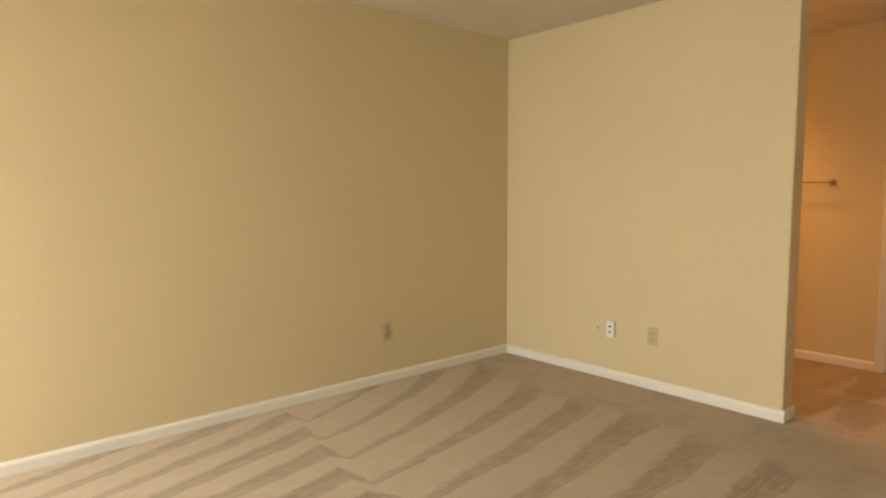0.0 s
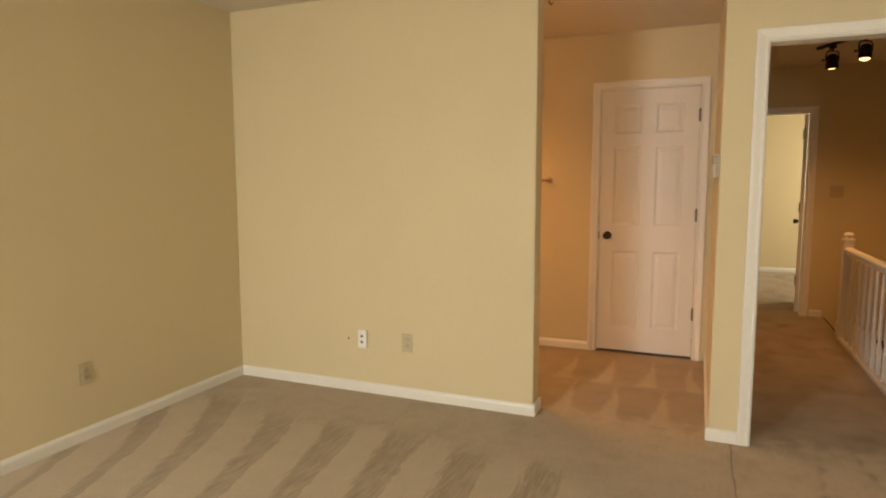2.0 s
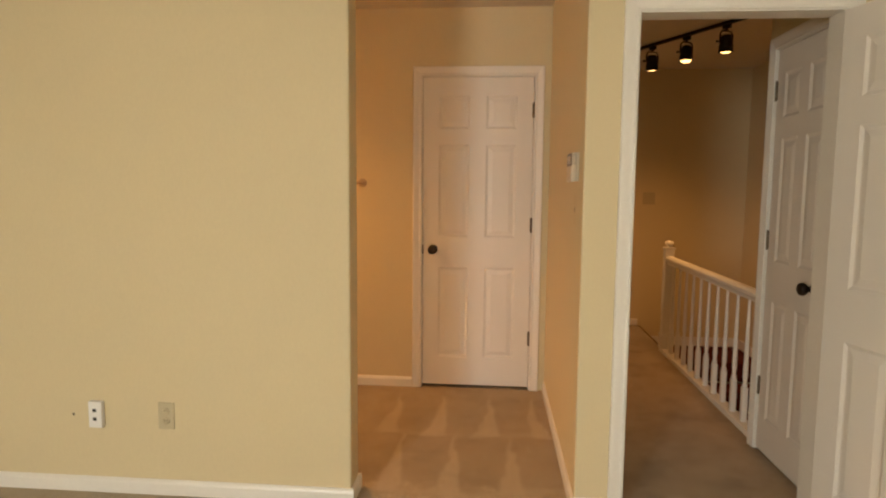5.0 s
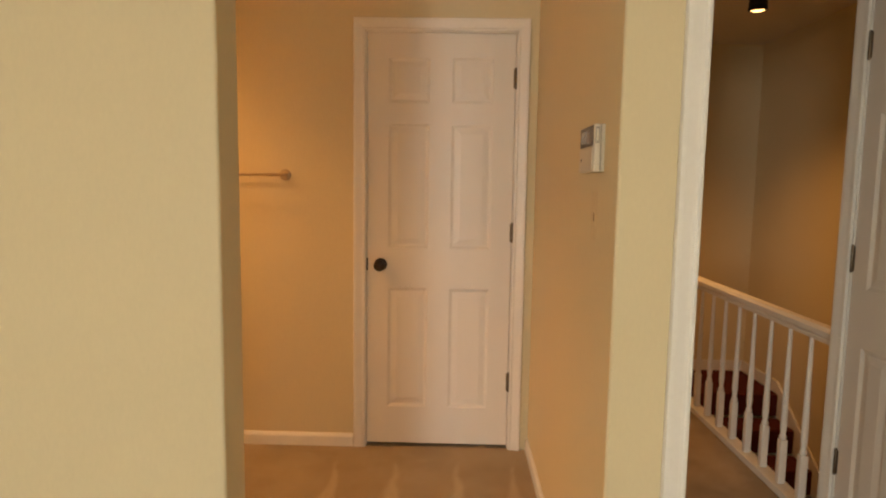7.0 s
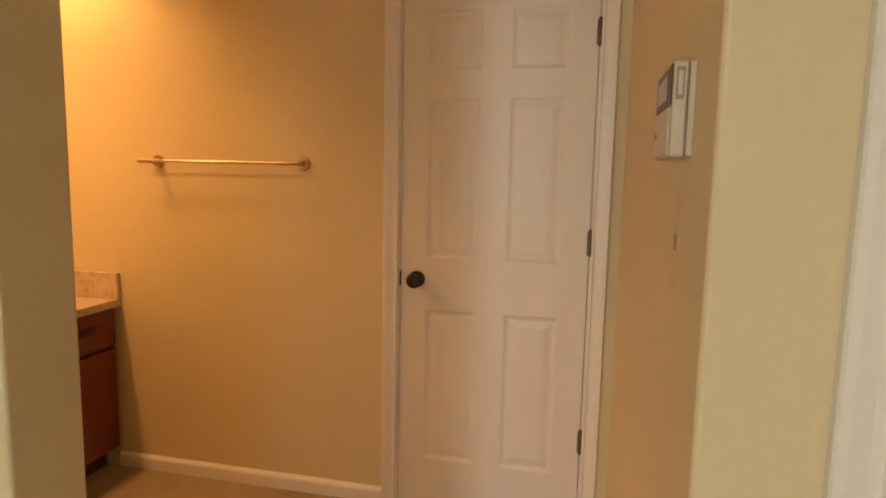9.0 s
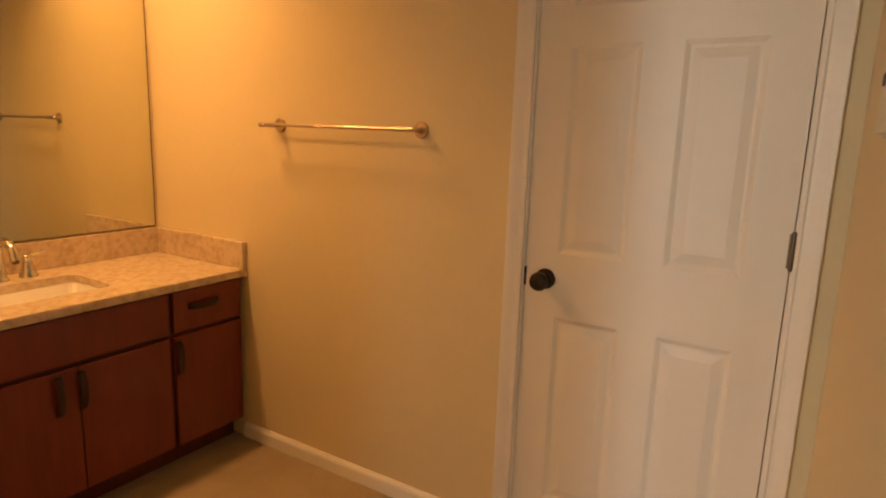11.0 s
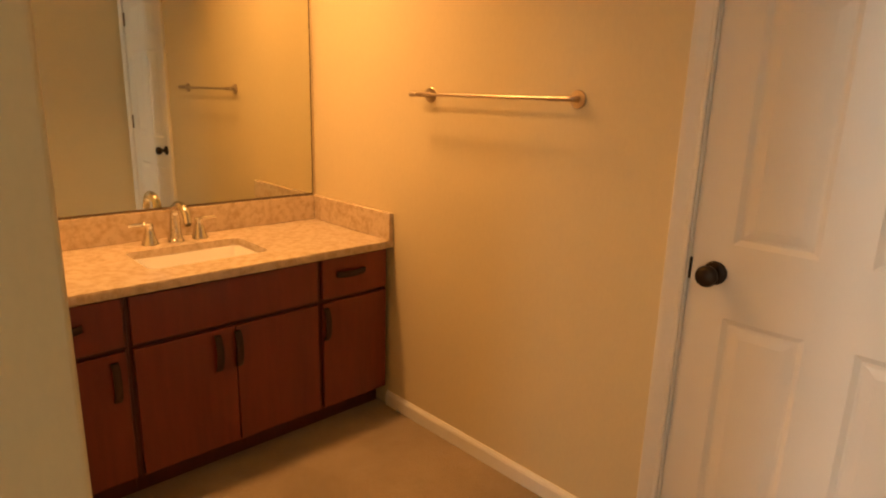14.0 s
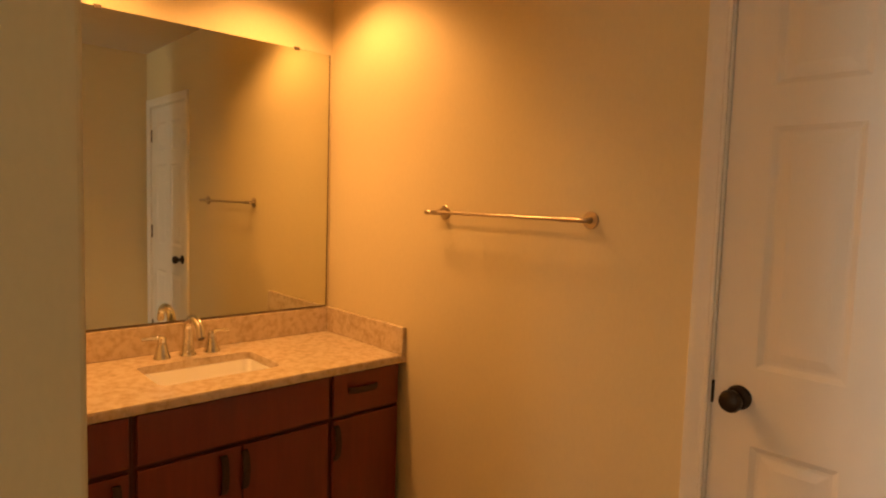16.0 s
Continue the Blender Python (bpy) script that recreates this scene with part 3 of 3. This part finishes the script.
def pull(name, m, parent, length=0.135):
    """A broad bowed pull along z, standing out along +x."""
    bm = bmesh.new()
    n = 10
    w = 0.012
    rows = []
    for i in range(n + 1):
        s = i / n
        z = (s - 0.5) * length
        out = 0.006 + 0.020 * math.sin(math.pi * s) ** 0.5
        rows.append([bm.verts.new(p) for p in ((out, -w, z), (out + 0.004, -w * 0.5, z), (out + 0.004, w * 0.5, z), (out, w, z), (out - 0.005, w, z), (out - 0.005, -w, z))])
    for a, b in zip(rows, rows[1:]):
        for k in range(6):
            bm.faces.new((a[k], a[(k + 1) % 6], b[(k + 1) % 6], b[k]))
    bm.faces.new(rows[0])
    bm.faces.new(rows[-1][::-1])
    for z in (-length / 2 + 0.006, length / 2 - 0.006):
        box(bm, -0.001, 0.010, -0.008, 0.008, z - 0.006, z + 0.006)
    return part(name, bm, PULL, parent, "dark bronze bowed pull", True, m)


def vanity_unit(y0, y1, fronts, label):
    """A cabinet unit between y0 and y1. fronts: name, y from, y to, z from, z to, pull's y, z and turn."""
    root = thing("vanity_cabinet", pose(0, y0, 0), label, "cabinet", group="vanity cabinets")
    w = y1 - y0
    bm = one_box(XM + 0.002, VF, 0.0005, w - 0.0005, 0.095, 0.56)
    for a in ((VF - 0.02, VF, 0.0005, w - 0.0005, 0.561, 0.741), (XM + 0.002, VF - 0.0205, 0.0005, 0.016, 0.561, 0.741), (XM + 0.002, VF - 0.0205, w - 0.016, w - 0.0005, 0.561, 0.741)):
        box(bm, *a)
    part("body", bm, CHERRY_SHADED, root)
    part("toe_kick", one_box(XM + 0.002, VF - 0.062, 0.0005, w - 0.0005, 0.002, 0.095), CHERRY_SHADED, root, "recessed toe kick with shade in its colour")
    for name, ya, yb, za, zb, py, pz, turn in fronts:
        f = part(name, one_box(VF + 0.0015, VX, ya - y0, yb - y0, za, zb, bevel=0.0035), CHERRY, root)
        if py is not None:
            pull("pull", pose(VX, py - y0, pz, turn), f)
    return root


vanity_unit(5.787, 6.180, [("drawer_front", 5.80, 6.168, 0.572, 0.733, 5.985, 0.663, 90), ("door", 5.80, 6.168, 0.103, 0.556, 6.130, 0.462, 0)], "cherry-stained cabinet with one drawer and one door")
vanity_unit(6.180, 6.885, [("false_front", 6.190, 6.876, 0.572, 0.733, None, 0, 0), ("door", 6.190, 6.530, 0.103, 0.556, 6.462, 0.470, 0), ("door", 6.5335, 6.876, 0.103, 0.556, 6.536, 0.470, 0)], "cherry-stained sink cabinet with two slab doors")
vanity_unit(6.885, 7.222, [("drawer_front", 6.897, 7.214, 0.572, 0.733, 7.030, 0.667, 90), ("door", 6.897, 7.214, 0.103, 0.556, 6.908, 0.470, 0)], "cherry-stained cabinet with drawer and door beside the wall")

SY0, SY1, SX0, SX1 = 6.304, 6.748, -1.942, -1.658


def rounded(x0, x1, y0, y1, r, n=5):
    pts = []
    for cx, cy, a in ((x1 - r, y1 - r, 0), (x0 + r, y1 - r, 90), (x0 + r, y0 + r, 180), (x1 - r, y0 + r, 270)):
        for i in range(n + 1):
            t = radians(a + 90 * i / n)
            pts.append((cx + r * math.cos(t), cy + r * math.sin(t)))
    return pts


counter = thing("countertop", pose(0, 0, 0), "tan speckled stone vanity top with backsplash", "countertop")
CZ0, CZ1, CXF = 0.742, 0.772, -1.513
bm = bmesh.new()
outer = [(XM + 0.001, YE + 0.001), (CXF, YE + 0.001), (CXF, YD - 0.001), (XM + 0.001, YD - 0.001)]
inner = rounded(SX0, SX1, SY0, SY1, 0.035)
for z in (CZ0, CZ1):
    loops = []
    for pts in (outer, inner):
        vs = [bm.verts.new((px, py, z)) for px, py in pts]
        loops.append([bm.edges.new((vs[i], vs[(i + 1) % len(vs)])) for i in range(len(vs))])
    bmesh.ops.triangle_fill(bm, edges=loops[0] + loops[1], use_beauty=True)
for pts in (outer, inner):
    n = len(pts)
    for i in range(n):
        a, b = pts[i], pts[(i + 1) % n]
        bm.faces.new([bm.verts.new(p) for p in ((*a, CZ0), (*b, CZ0), (*b, CZ1), (*a, CZ1))])
bmesh.ops.remove_doubles(bm, verts=bm.verts[:], dist=0.0002)
front = [e for e in bm.edges if all(abs(v.co.x - CXF) < 1e-4 for v in e.verts) and abs(e.verts[0].co.z - e.verts[1].co.z) < 1e-5]
bmesh.ops.bevel(bm, geom=front, offset=0.004, segments=2, affect="EDGES")
part("slab", bm, STONE, counter)
part("backsplash", one_box(XM + 0.001, XM + 0.021, YE + 0.001, YD - 0.001, CZ1 + 0.0005, 0.888, bevel=0.002), STONE, counter)
part("side_splash", one_box(XM + 0.0215, CXF - 0.002, YD - 0.021, YD - 0.001, CZ1 + 0.0005, 0.888, bevel=0.002), STONE, counter)

sink = thing("sink", pose(0, 0, 0), "white undermount rectangular porcelain sink", "sink")
bm = bmesh.new()
prev = None
for inset, z in ((-0.012, CZ0 - 0.001), (0.004, CZ0 - 0.001), (0.008, CZ0 - 0.05), (0.016, CZ0 - 0.10), (0.045, CZ0 - 0.135), (0.11, CZ0 - 0.142)):
    ring = [bm.verts.new((px, py, z)) for px, py in rounded(SX0 + inset, SX1 - inset, SY0 + inset, SY1 - inset, 0.034 if inset < 0.05 else 0.02)]
    if prev:
        for i in range(len(ring)):
            j = (i + 1) % len(ring)
            bm.faces.new((prev[i], prev[j], ring[j], ring[i]))
    prev = ring
bm.faces.new(prev)
part("basin", bm, PORCELAIN, sink)
bm = lathe(bmesh.new(), [(0, 0.001), (0.012, 0.001), (0.022, 0.003), (0.022, 0.0), (0, 0.0)], pose((SX0 + SX1) / 2, (SY0 + SY1) / 2, CZ0 - 0.1415), 20)
part("drain", bm, CHROME, sink, "nickel drain ring", True)

faucet = thing("faucet", pose(-2.024, 6.526, CZ1) @ Matrix.Diagonal((1.18, 1.08, 1.16, 1)), "brushed nickel widespread faucet with arched spout", "faucet")
bm = lathe(bmesh.new(), [(0, 0), (0.030, 0), (0.030, 0.004), (0.027, 0.009), (0.024, 0.012), (0, 0.012)])
arc, rad = [(0, 0, 0.008), (0.001, 0, 0.035), (0.003, 0, 0.070)], [0.0245, 0.021, 0.018]
for a in range(0, 166, 15):
    arc.append((0.058 - 0.054 * math.cos(radians(a)), 0, 0.094 + 0.040 * math.sin(radians(a))))
    rad.append(0.0165 - 0.003 * a / 165)
arc += [(0.114, 0, 0.090), (0.118, 0, 0.080)]
rad += [0.014, 0.0145]
tube(bm, arc, rad, 18)
part("spout", bm, CHROME, faucet, smooth=True)
part("aerator", lathe(bmesh.new(), [(0, 0), (0.0105, 0), (0.0105, 0.006), (0, 0.006)], pose(0.1185, 0, 0.074), 14), HINGE, faucet, smooth=True)
for y, s in ((-0.091, -1), (0.091, 1)):
    bm = lathe(bmesh.new(), [(0, 0), (0.030, 0), (0.030, 0.004), (0.0265, 0.009), (0.0225, 0.022), (0.0175, 0.042), (0.0145, 0.056), (0.0155, 0.060), (0.0155, 0.068), (0.011, 0.074), (0, 0.075)], pose(0, y, 0))
    hd = part("handle", bm, CHROME, faucet, smooth=True)
    bm = tube(bmesh.new(), [(0, y, 0.066), (-0.002, y + s * 0.02, 0.070), (-0.004, y + s * 0.045, 0.0705), (-0.005, y + s * 0.068, 0.069)], [0.0085, 0.007, 0.006, 0.0045], 12)
    part("lever", bm, CHROME, hd, smooth=True)

mir = thing("mirror", pose(XM, 0, 0), "large frameless wall mirror over the vanity", "mirror")
part("glass", one_box(0.001, 0.006, YE + 0.004, YD - 0.020, 0.897, 2.083, bevel=0.0008), mirror_mat, mir)
part("channel", one_box(0.001, 0.010, YE + 0.004, YD - 0.020, 0.890, 0.8965, bevel=0.001), HINGE, mir, "thin bronze channel under the glass")
part("edge_strip", one_box(0.001, 0.0065, YD - 0.0198, YD - 0.015, 0.897, 2.083), HINGE, mir, "dark bevelled glass edge")
for y in (6.238, 7.047):
    part("clip", one_box(0.001, 0.010, y - 0.013, y + 0.013, 2.075, 2.090, bevel=0.002), HINGE, mir, "small bronze clip")

for cx, cy in CANS:
    can = thing("recessed_downlight", pose(cx, cy, H), "white trimmed recessed downlight, lit warm", "downlight", group="vanity downlights")
    bm = lathe(bmesh.new(), [(0.062, 0.0), (0.088, 0.0), (0.088, -0.004), (0.066, -0.006), (0.062, 0.0)], Matrix(), 28)
    part("trim_ring", bm, TRIM, can, smooth=True)
    part("bulb", lathe(bmesh.new(), [(0, -0.001), (0.06, -0.001), (0.058, -0.004), (0, -0.006)], Matrix(), 24), BULB, can, "glowing warm bulb")

# ---- towel bar ----
TZ = 1.373
rail_bar = thing("towel_bar", pose(0, YD, TZ), "satin nickel towel bar on round wall flanges", "towel bar")
for x in (-1.300, -0.642):
    bm = lathe(bmesh.new(), [(0, 0), (0.028, 0), (0.028, 0.004), (0.026, 0.006), (0.011, 0.007), (0.009, 0.012), (0.008, 0.045), (0, 0.045)], pose(x, 0, 0, 90), 24)
    part("flange", bm, BAR, rail_bar, smooth=True)
bar_y = -0.052
tube_pts = [(-1.362, 0.003), (-1.358, 0.008), (-1.346, 0.0105), (-1.330, 0.008), (-1.326, 0.006), (-1.322, 0.0085), (-1.300, 0.0095), (-1.280, 0.0085), (-1.278, 0.0060), (-0.722, 0.0060), (-0.720, 0.0078), (-0.690, 0.0085), (-0.660, 0.0075), (-0.642, 0.009), (-0.628, 0.008), (-0.622, 0.004)]
part("bar", tube(bmesh.new(), [(x, bar_y, 0) for x, r in tube_pts], [r for x, r in tube_pts], 16), BAR, rail_bar, smooth=True)

# ---- alarm keypad and old patch on the alcove's side wall ----
# darker plastic that paints the recess shade of the keypad's side slot and seam
SLOT = material("shaded plastic", (0.30, 0.265, 0.215), 0.5, var=0.03)
AGED = material("aged white plastic", (0.62, 0.555, 0.44), 0.45, var=0.04, grain=60)
pad = thing("alarm_keypad", pose(XA, 5.904, 1.438, 0, 0, -90) @ Matrix.Diagonal((1.42, 0.9, 0.95, 1)), "white alarm keypad with grey display on the wall", "keypad")
part("back_plate", one_box(-0.060, 0.060, -0.010, 0, -0.064, 0.064, bevel=0.002), AGED, pad)
part("case", one_box(-0.057, 0.062, -0.032, -0.0105, -0.066, 0.064, bevel=0.004), AGED, pad)
part("display", one_box(-0.056, 0.058, -0.0345, -0.0322, 0.006, 0.061, bevel=0.001), GREY_SCREEN, pad, "grey display panel")
part("window", one_box(-0.040, 0.036, -0.0356, -0.0346, 0.016, 0.050, bevel=0.0004), material("pale display glass", (0.20, 0.17, 0.135), 0.15, var=0.05), pad, "paler display window")
part("flap", one_box(-0.056, 0.058, -0.036, -0.0322, -0.063, 0.003, bevel=0.002), AGED, pad)
part("button", one_box(-0.038, -0.030, -0.0375, -0.0358, -0.034, -0.026, bevel=0.001), GREY_SCREEN, pad)
part("side_slot", one_box(0.0615, 0.0622, -0.0285, -0.0165, 0.012, 0.056, bevel=0.0002), SLOT, pad, "slot in the side of the case, its shade painted dark")
part("side_key", one_box(0.0619, 0.0628, -0.0255, -0.0195, 0.018, 0.050, bevel=0.0002), AGED, pad)
part("seam", one_box(0.0615, 0.0622, -0.0135, -0.0122, -0.064, 0.062), SLOT, pad)
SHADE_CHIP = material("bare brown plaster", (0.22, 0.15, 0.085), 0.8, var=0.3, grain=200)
patch = thing("wall_patch", pose(XA, 5.912, 1.255, 0, 0, -90), "chipped filler patch on the cream wall", "wall patch")
part("filler", one_box(-0.034, 0.034, -0.0005, 0, -0.065, 0.068, bevel=0.0002), material("filler", (0.635, 0.53, 0.335), 0.7, var=0.08, grain=40), patch)
part("chip", one_box(-0.007, 0.004, -0.0012, -0.0004, -0.012, 0.012, bevel=0.0003), SHADE_CHIP, patch, "dark chip in the filler")
hook = thing("ceiling_hook", pose(-0.43, 6.22, H), "small dark metal hook in the ceiling", "hook")
part("hook", tube(bmesh.new(), [(0, 0, 0), (0, 0, -0.012), (0.006, 0, -0.022), (0.014, 0, -0.026), (0.022, 0, -0.020), (0.023, 0, -0.012)], [0.004, 0.004, 0.0035, 0.0035, 0.003, 0.002], 8), BLACK, hook, smooth=True)

# ---- hall: balustrade, stairs, track light ----
BX = 1.664
rail = thing("balustrade", pose(BX, 0, 0), "white painted balustrade beside the stairwell", "balustrade")
part("base_board", one_box(-0.036, 0.034, 6.521, 8.40, 0.001, 0.036, bevel=0.004), TRIM, rail)
bm = bmesh.new()
prof = [(-0.016, 0.742), (0.016, 0.742), (0.018, 0.760), (0.030, 0.772), (0.031, 0.792), (0.018, 0.806), (-0.018, 0.806), (-0.031, 0.792), (-0.030, 0.772), (-0.018, 0.760)]
ends = [[bm.verts.new((px, y, pz)) for px, pz in prof] for y in (6.521, 8.31)]
for i in range(len(prof)):
    j = (i + 1) % len(prof)
    bm.faces.new((ends[0][i], ends[0][j], ends[1][j], ends[1][i]))
bm.faces.new(ends[0])
bm.faces.new(ends[1][::-1])
part("handrail", bm, TRIM, rail)
bm = one_box(-0.036, 0.036, 8.314, 8.386, 0.037, 0.86, bevel=0.004)
box(bm, -0.045, 0.045, 8.305, 8.395, 0.037, 0.16, bevel=0.005)
box(bm, -0.044, 0.044, 8.306, 8.394, 0.86, 0.878, bevel=0.005)
lathe(bm, [(0, 0.878), (0.026, 0.878), (0.022, 0.888), (0.034, 0.902), (0.036, 0.914), (0.026, 0.928), (0, 0.932)], pose(0, 8.35, 0), 18)
part("newel", bm, TRIM, rail)
turned = [(0.010, 0.235), (0.0155, 0.243), (0.0155, 0.252), (0.0105, 0.262), (0.0145, 0.30), (0.0135, 0.40), (0.0105, 0.60), (0.0085, 0.742)]
first = None
for i in range(11):
    y = 6.556 + 0.1615 * i
    if first is None:
        bm = one_box(-0.0155, 0.0155, -0.0155, 0.0155, 0.036, 0.236, bevel=0.002)
        lathe(bm, turned, Matrix(), 12)
        first = part("baluster", bm, TRIM, rail, smooth=True, m=pose(0, y, 0))
    else:
        b = new("baluster", first.data)
        b.parent, b.matrix_basis = rail, pose(0, y, 0)

stairs = thing("staircase", pose(0, 0, 0), "steps down from the hall in worn maroon carpet", "stairs", kind="structure")
part("landing", one_box(BX + 0.036, HW - 0.001, 8.75, YF - 0.001, -0.36, -0.19, bevel=0.008), MAROON, stairs)
for i in range(9):
    y1 = 8.75 - 0.25 * i
    z = -0.37 - 0.18 * i
    part("step", one_box(BX + 0.08, HW - 0.001, max(y1 - 0.25, 6.53), y1 - 0.001, z - 0.17, z, bevel=0.008), MAROON, stairs)
bm = bmesh.new()
for x in (HW - 0.016, HW - 0.001):
    pts = [(YF, -0.19), (YF, -0.10), (8.78, -0.10), (6.53, -1.70), (6.53, -2.0), (8.72, -0.40)]
    vs = [bm.verts.new((x, y, z)) for y, z in pts]
    bm.faces.new(vs)
bm.verts.ensure_lookup_table()
for i in range(6):
    j = (i + 1) % 6
    bm.faces.new((bm.verts[i], bm.verts[j], bm.verts[6 + j], bm.verts[6 + i]))
part("skirt_board", bm, TRIM, stairs, "white sloped skirt board")
part("skirt_board", one_box(BX + 0.04, HW - 0.017, YF - 0.015, YF - 0.001, -0.19, -0.10, bevel=0.003), TRIM, stairs, "white skirt board")
part("riser", one_box(HX + 0.062, HX + 0.075, 8.42, YF - 0.016, -0.19, -0.001), MAROON, stairs)

track = thing("track_light", pose(0, 0, 0), "black ceiling track with three lit spot heads", "track light")
A, B = Vector((1.369, 8.450, H - 0.001)), Vector((1.952, 7.330, H - 0.001))
d = (B - A).normalized()
ang = math.degrees(math.atan2(d.y, d.x))
part("track", one_box(0, (B - A).length, -0.017, 0.017, -0.022, 0, bevel=0.003), BLACK, track, m=pose(*A, 0, 0, ang))
for x, y, tilt in ((1.452, 8.290, 6), (1.618, 7.970, -5), (1.786, 7.649, 4)):
    m = pose(x, y, 0, 0, 0, ang)
    bm = one_box(-0.03, 0.03, -0.014, 0.014, H - 0.05, H - 0.024, bevel=0.003)
    tube(bm, [(0, 0, H - 0.05), (0, 0, H - 0.070)], [0.009, 0.009], 10)
    tube(bm, [(0, -0.056, H - 0.142), (0, -0.056, H - 0.092), (0, -0.045, H - 0.070), (0, 0, H - 0.064), (0, 0.045, H - 0.070), (0, 0.056, H - 0.092), (0, 0.056, H - 0.142)], [0.006] * 7, 8)
    hd = part("spot_head", bm, BLACK, track, m=m, smooth=True)
    t = pose(0, 0, H - 0.137, tilt, tilt, 0) @ Matrix.Diagonal((0.96, 0.96, 0.84, 1))
    part("shade", lathe(bmesh.new(), [(0, 0.058), (0.024, 0.056), (0.036, 0.044), (0.044, 0.02), (0.047, -0.03), (0.050, -0.034), (0.050, -0.042), (0.047, -0.046), (0.052, -0.082), (0.049, -0.083), (0.043, -0.03), (0, 0.03)], t, 28), BLACK, hd, smooth=True)
    part("knob", lathe(bmesh.new(), [(0, 0.006), (0.010, 0.005), (0.010, 0), (0.005, -0.001), (0.005, -0.022), (0, -0.022)], pose(0, -0.080, H - 0.142, 90), 12), BLACK, hd, smooth=True)
    part("bulb", lathe(bmesh.new(), [(0, -0.090), (0.020, -0.088), (0.033, -0.082), (0.040, -0.070), (0.034, -0.03), (0, -0.02)], t, 20), BULB, hd, "glowing warm bulb", True)
    lamp("track_spot", "SPOT", look((x, y, H - 0.25), (x + 0.02 * tilt, y, 0)), 25, (1.0, 0.46, 0.14), cone=132, blend=1.0, soft=0.03)

plate = thing("light_switch", pose(1.731, YF, 1.26), "tan plastic double light switch plate", "switch")
part("plate", one_box(-0.058, 0.058, -0.006, 0, -0.058, 0.058, bevel=0.003), TAN, plate)
for x in (-0.023, 0.023):
    part("toggle", one_box(x - 0.004, x + 0.004, -0.016, -0.005, -0.006, 0.010, bevel=0.001), TAN_DARK, plate)
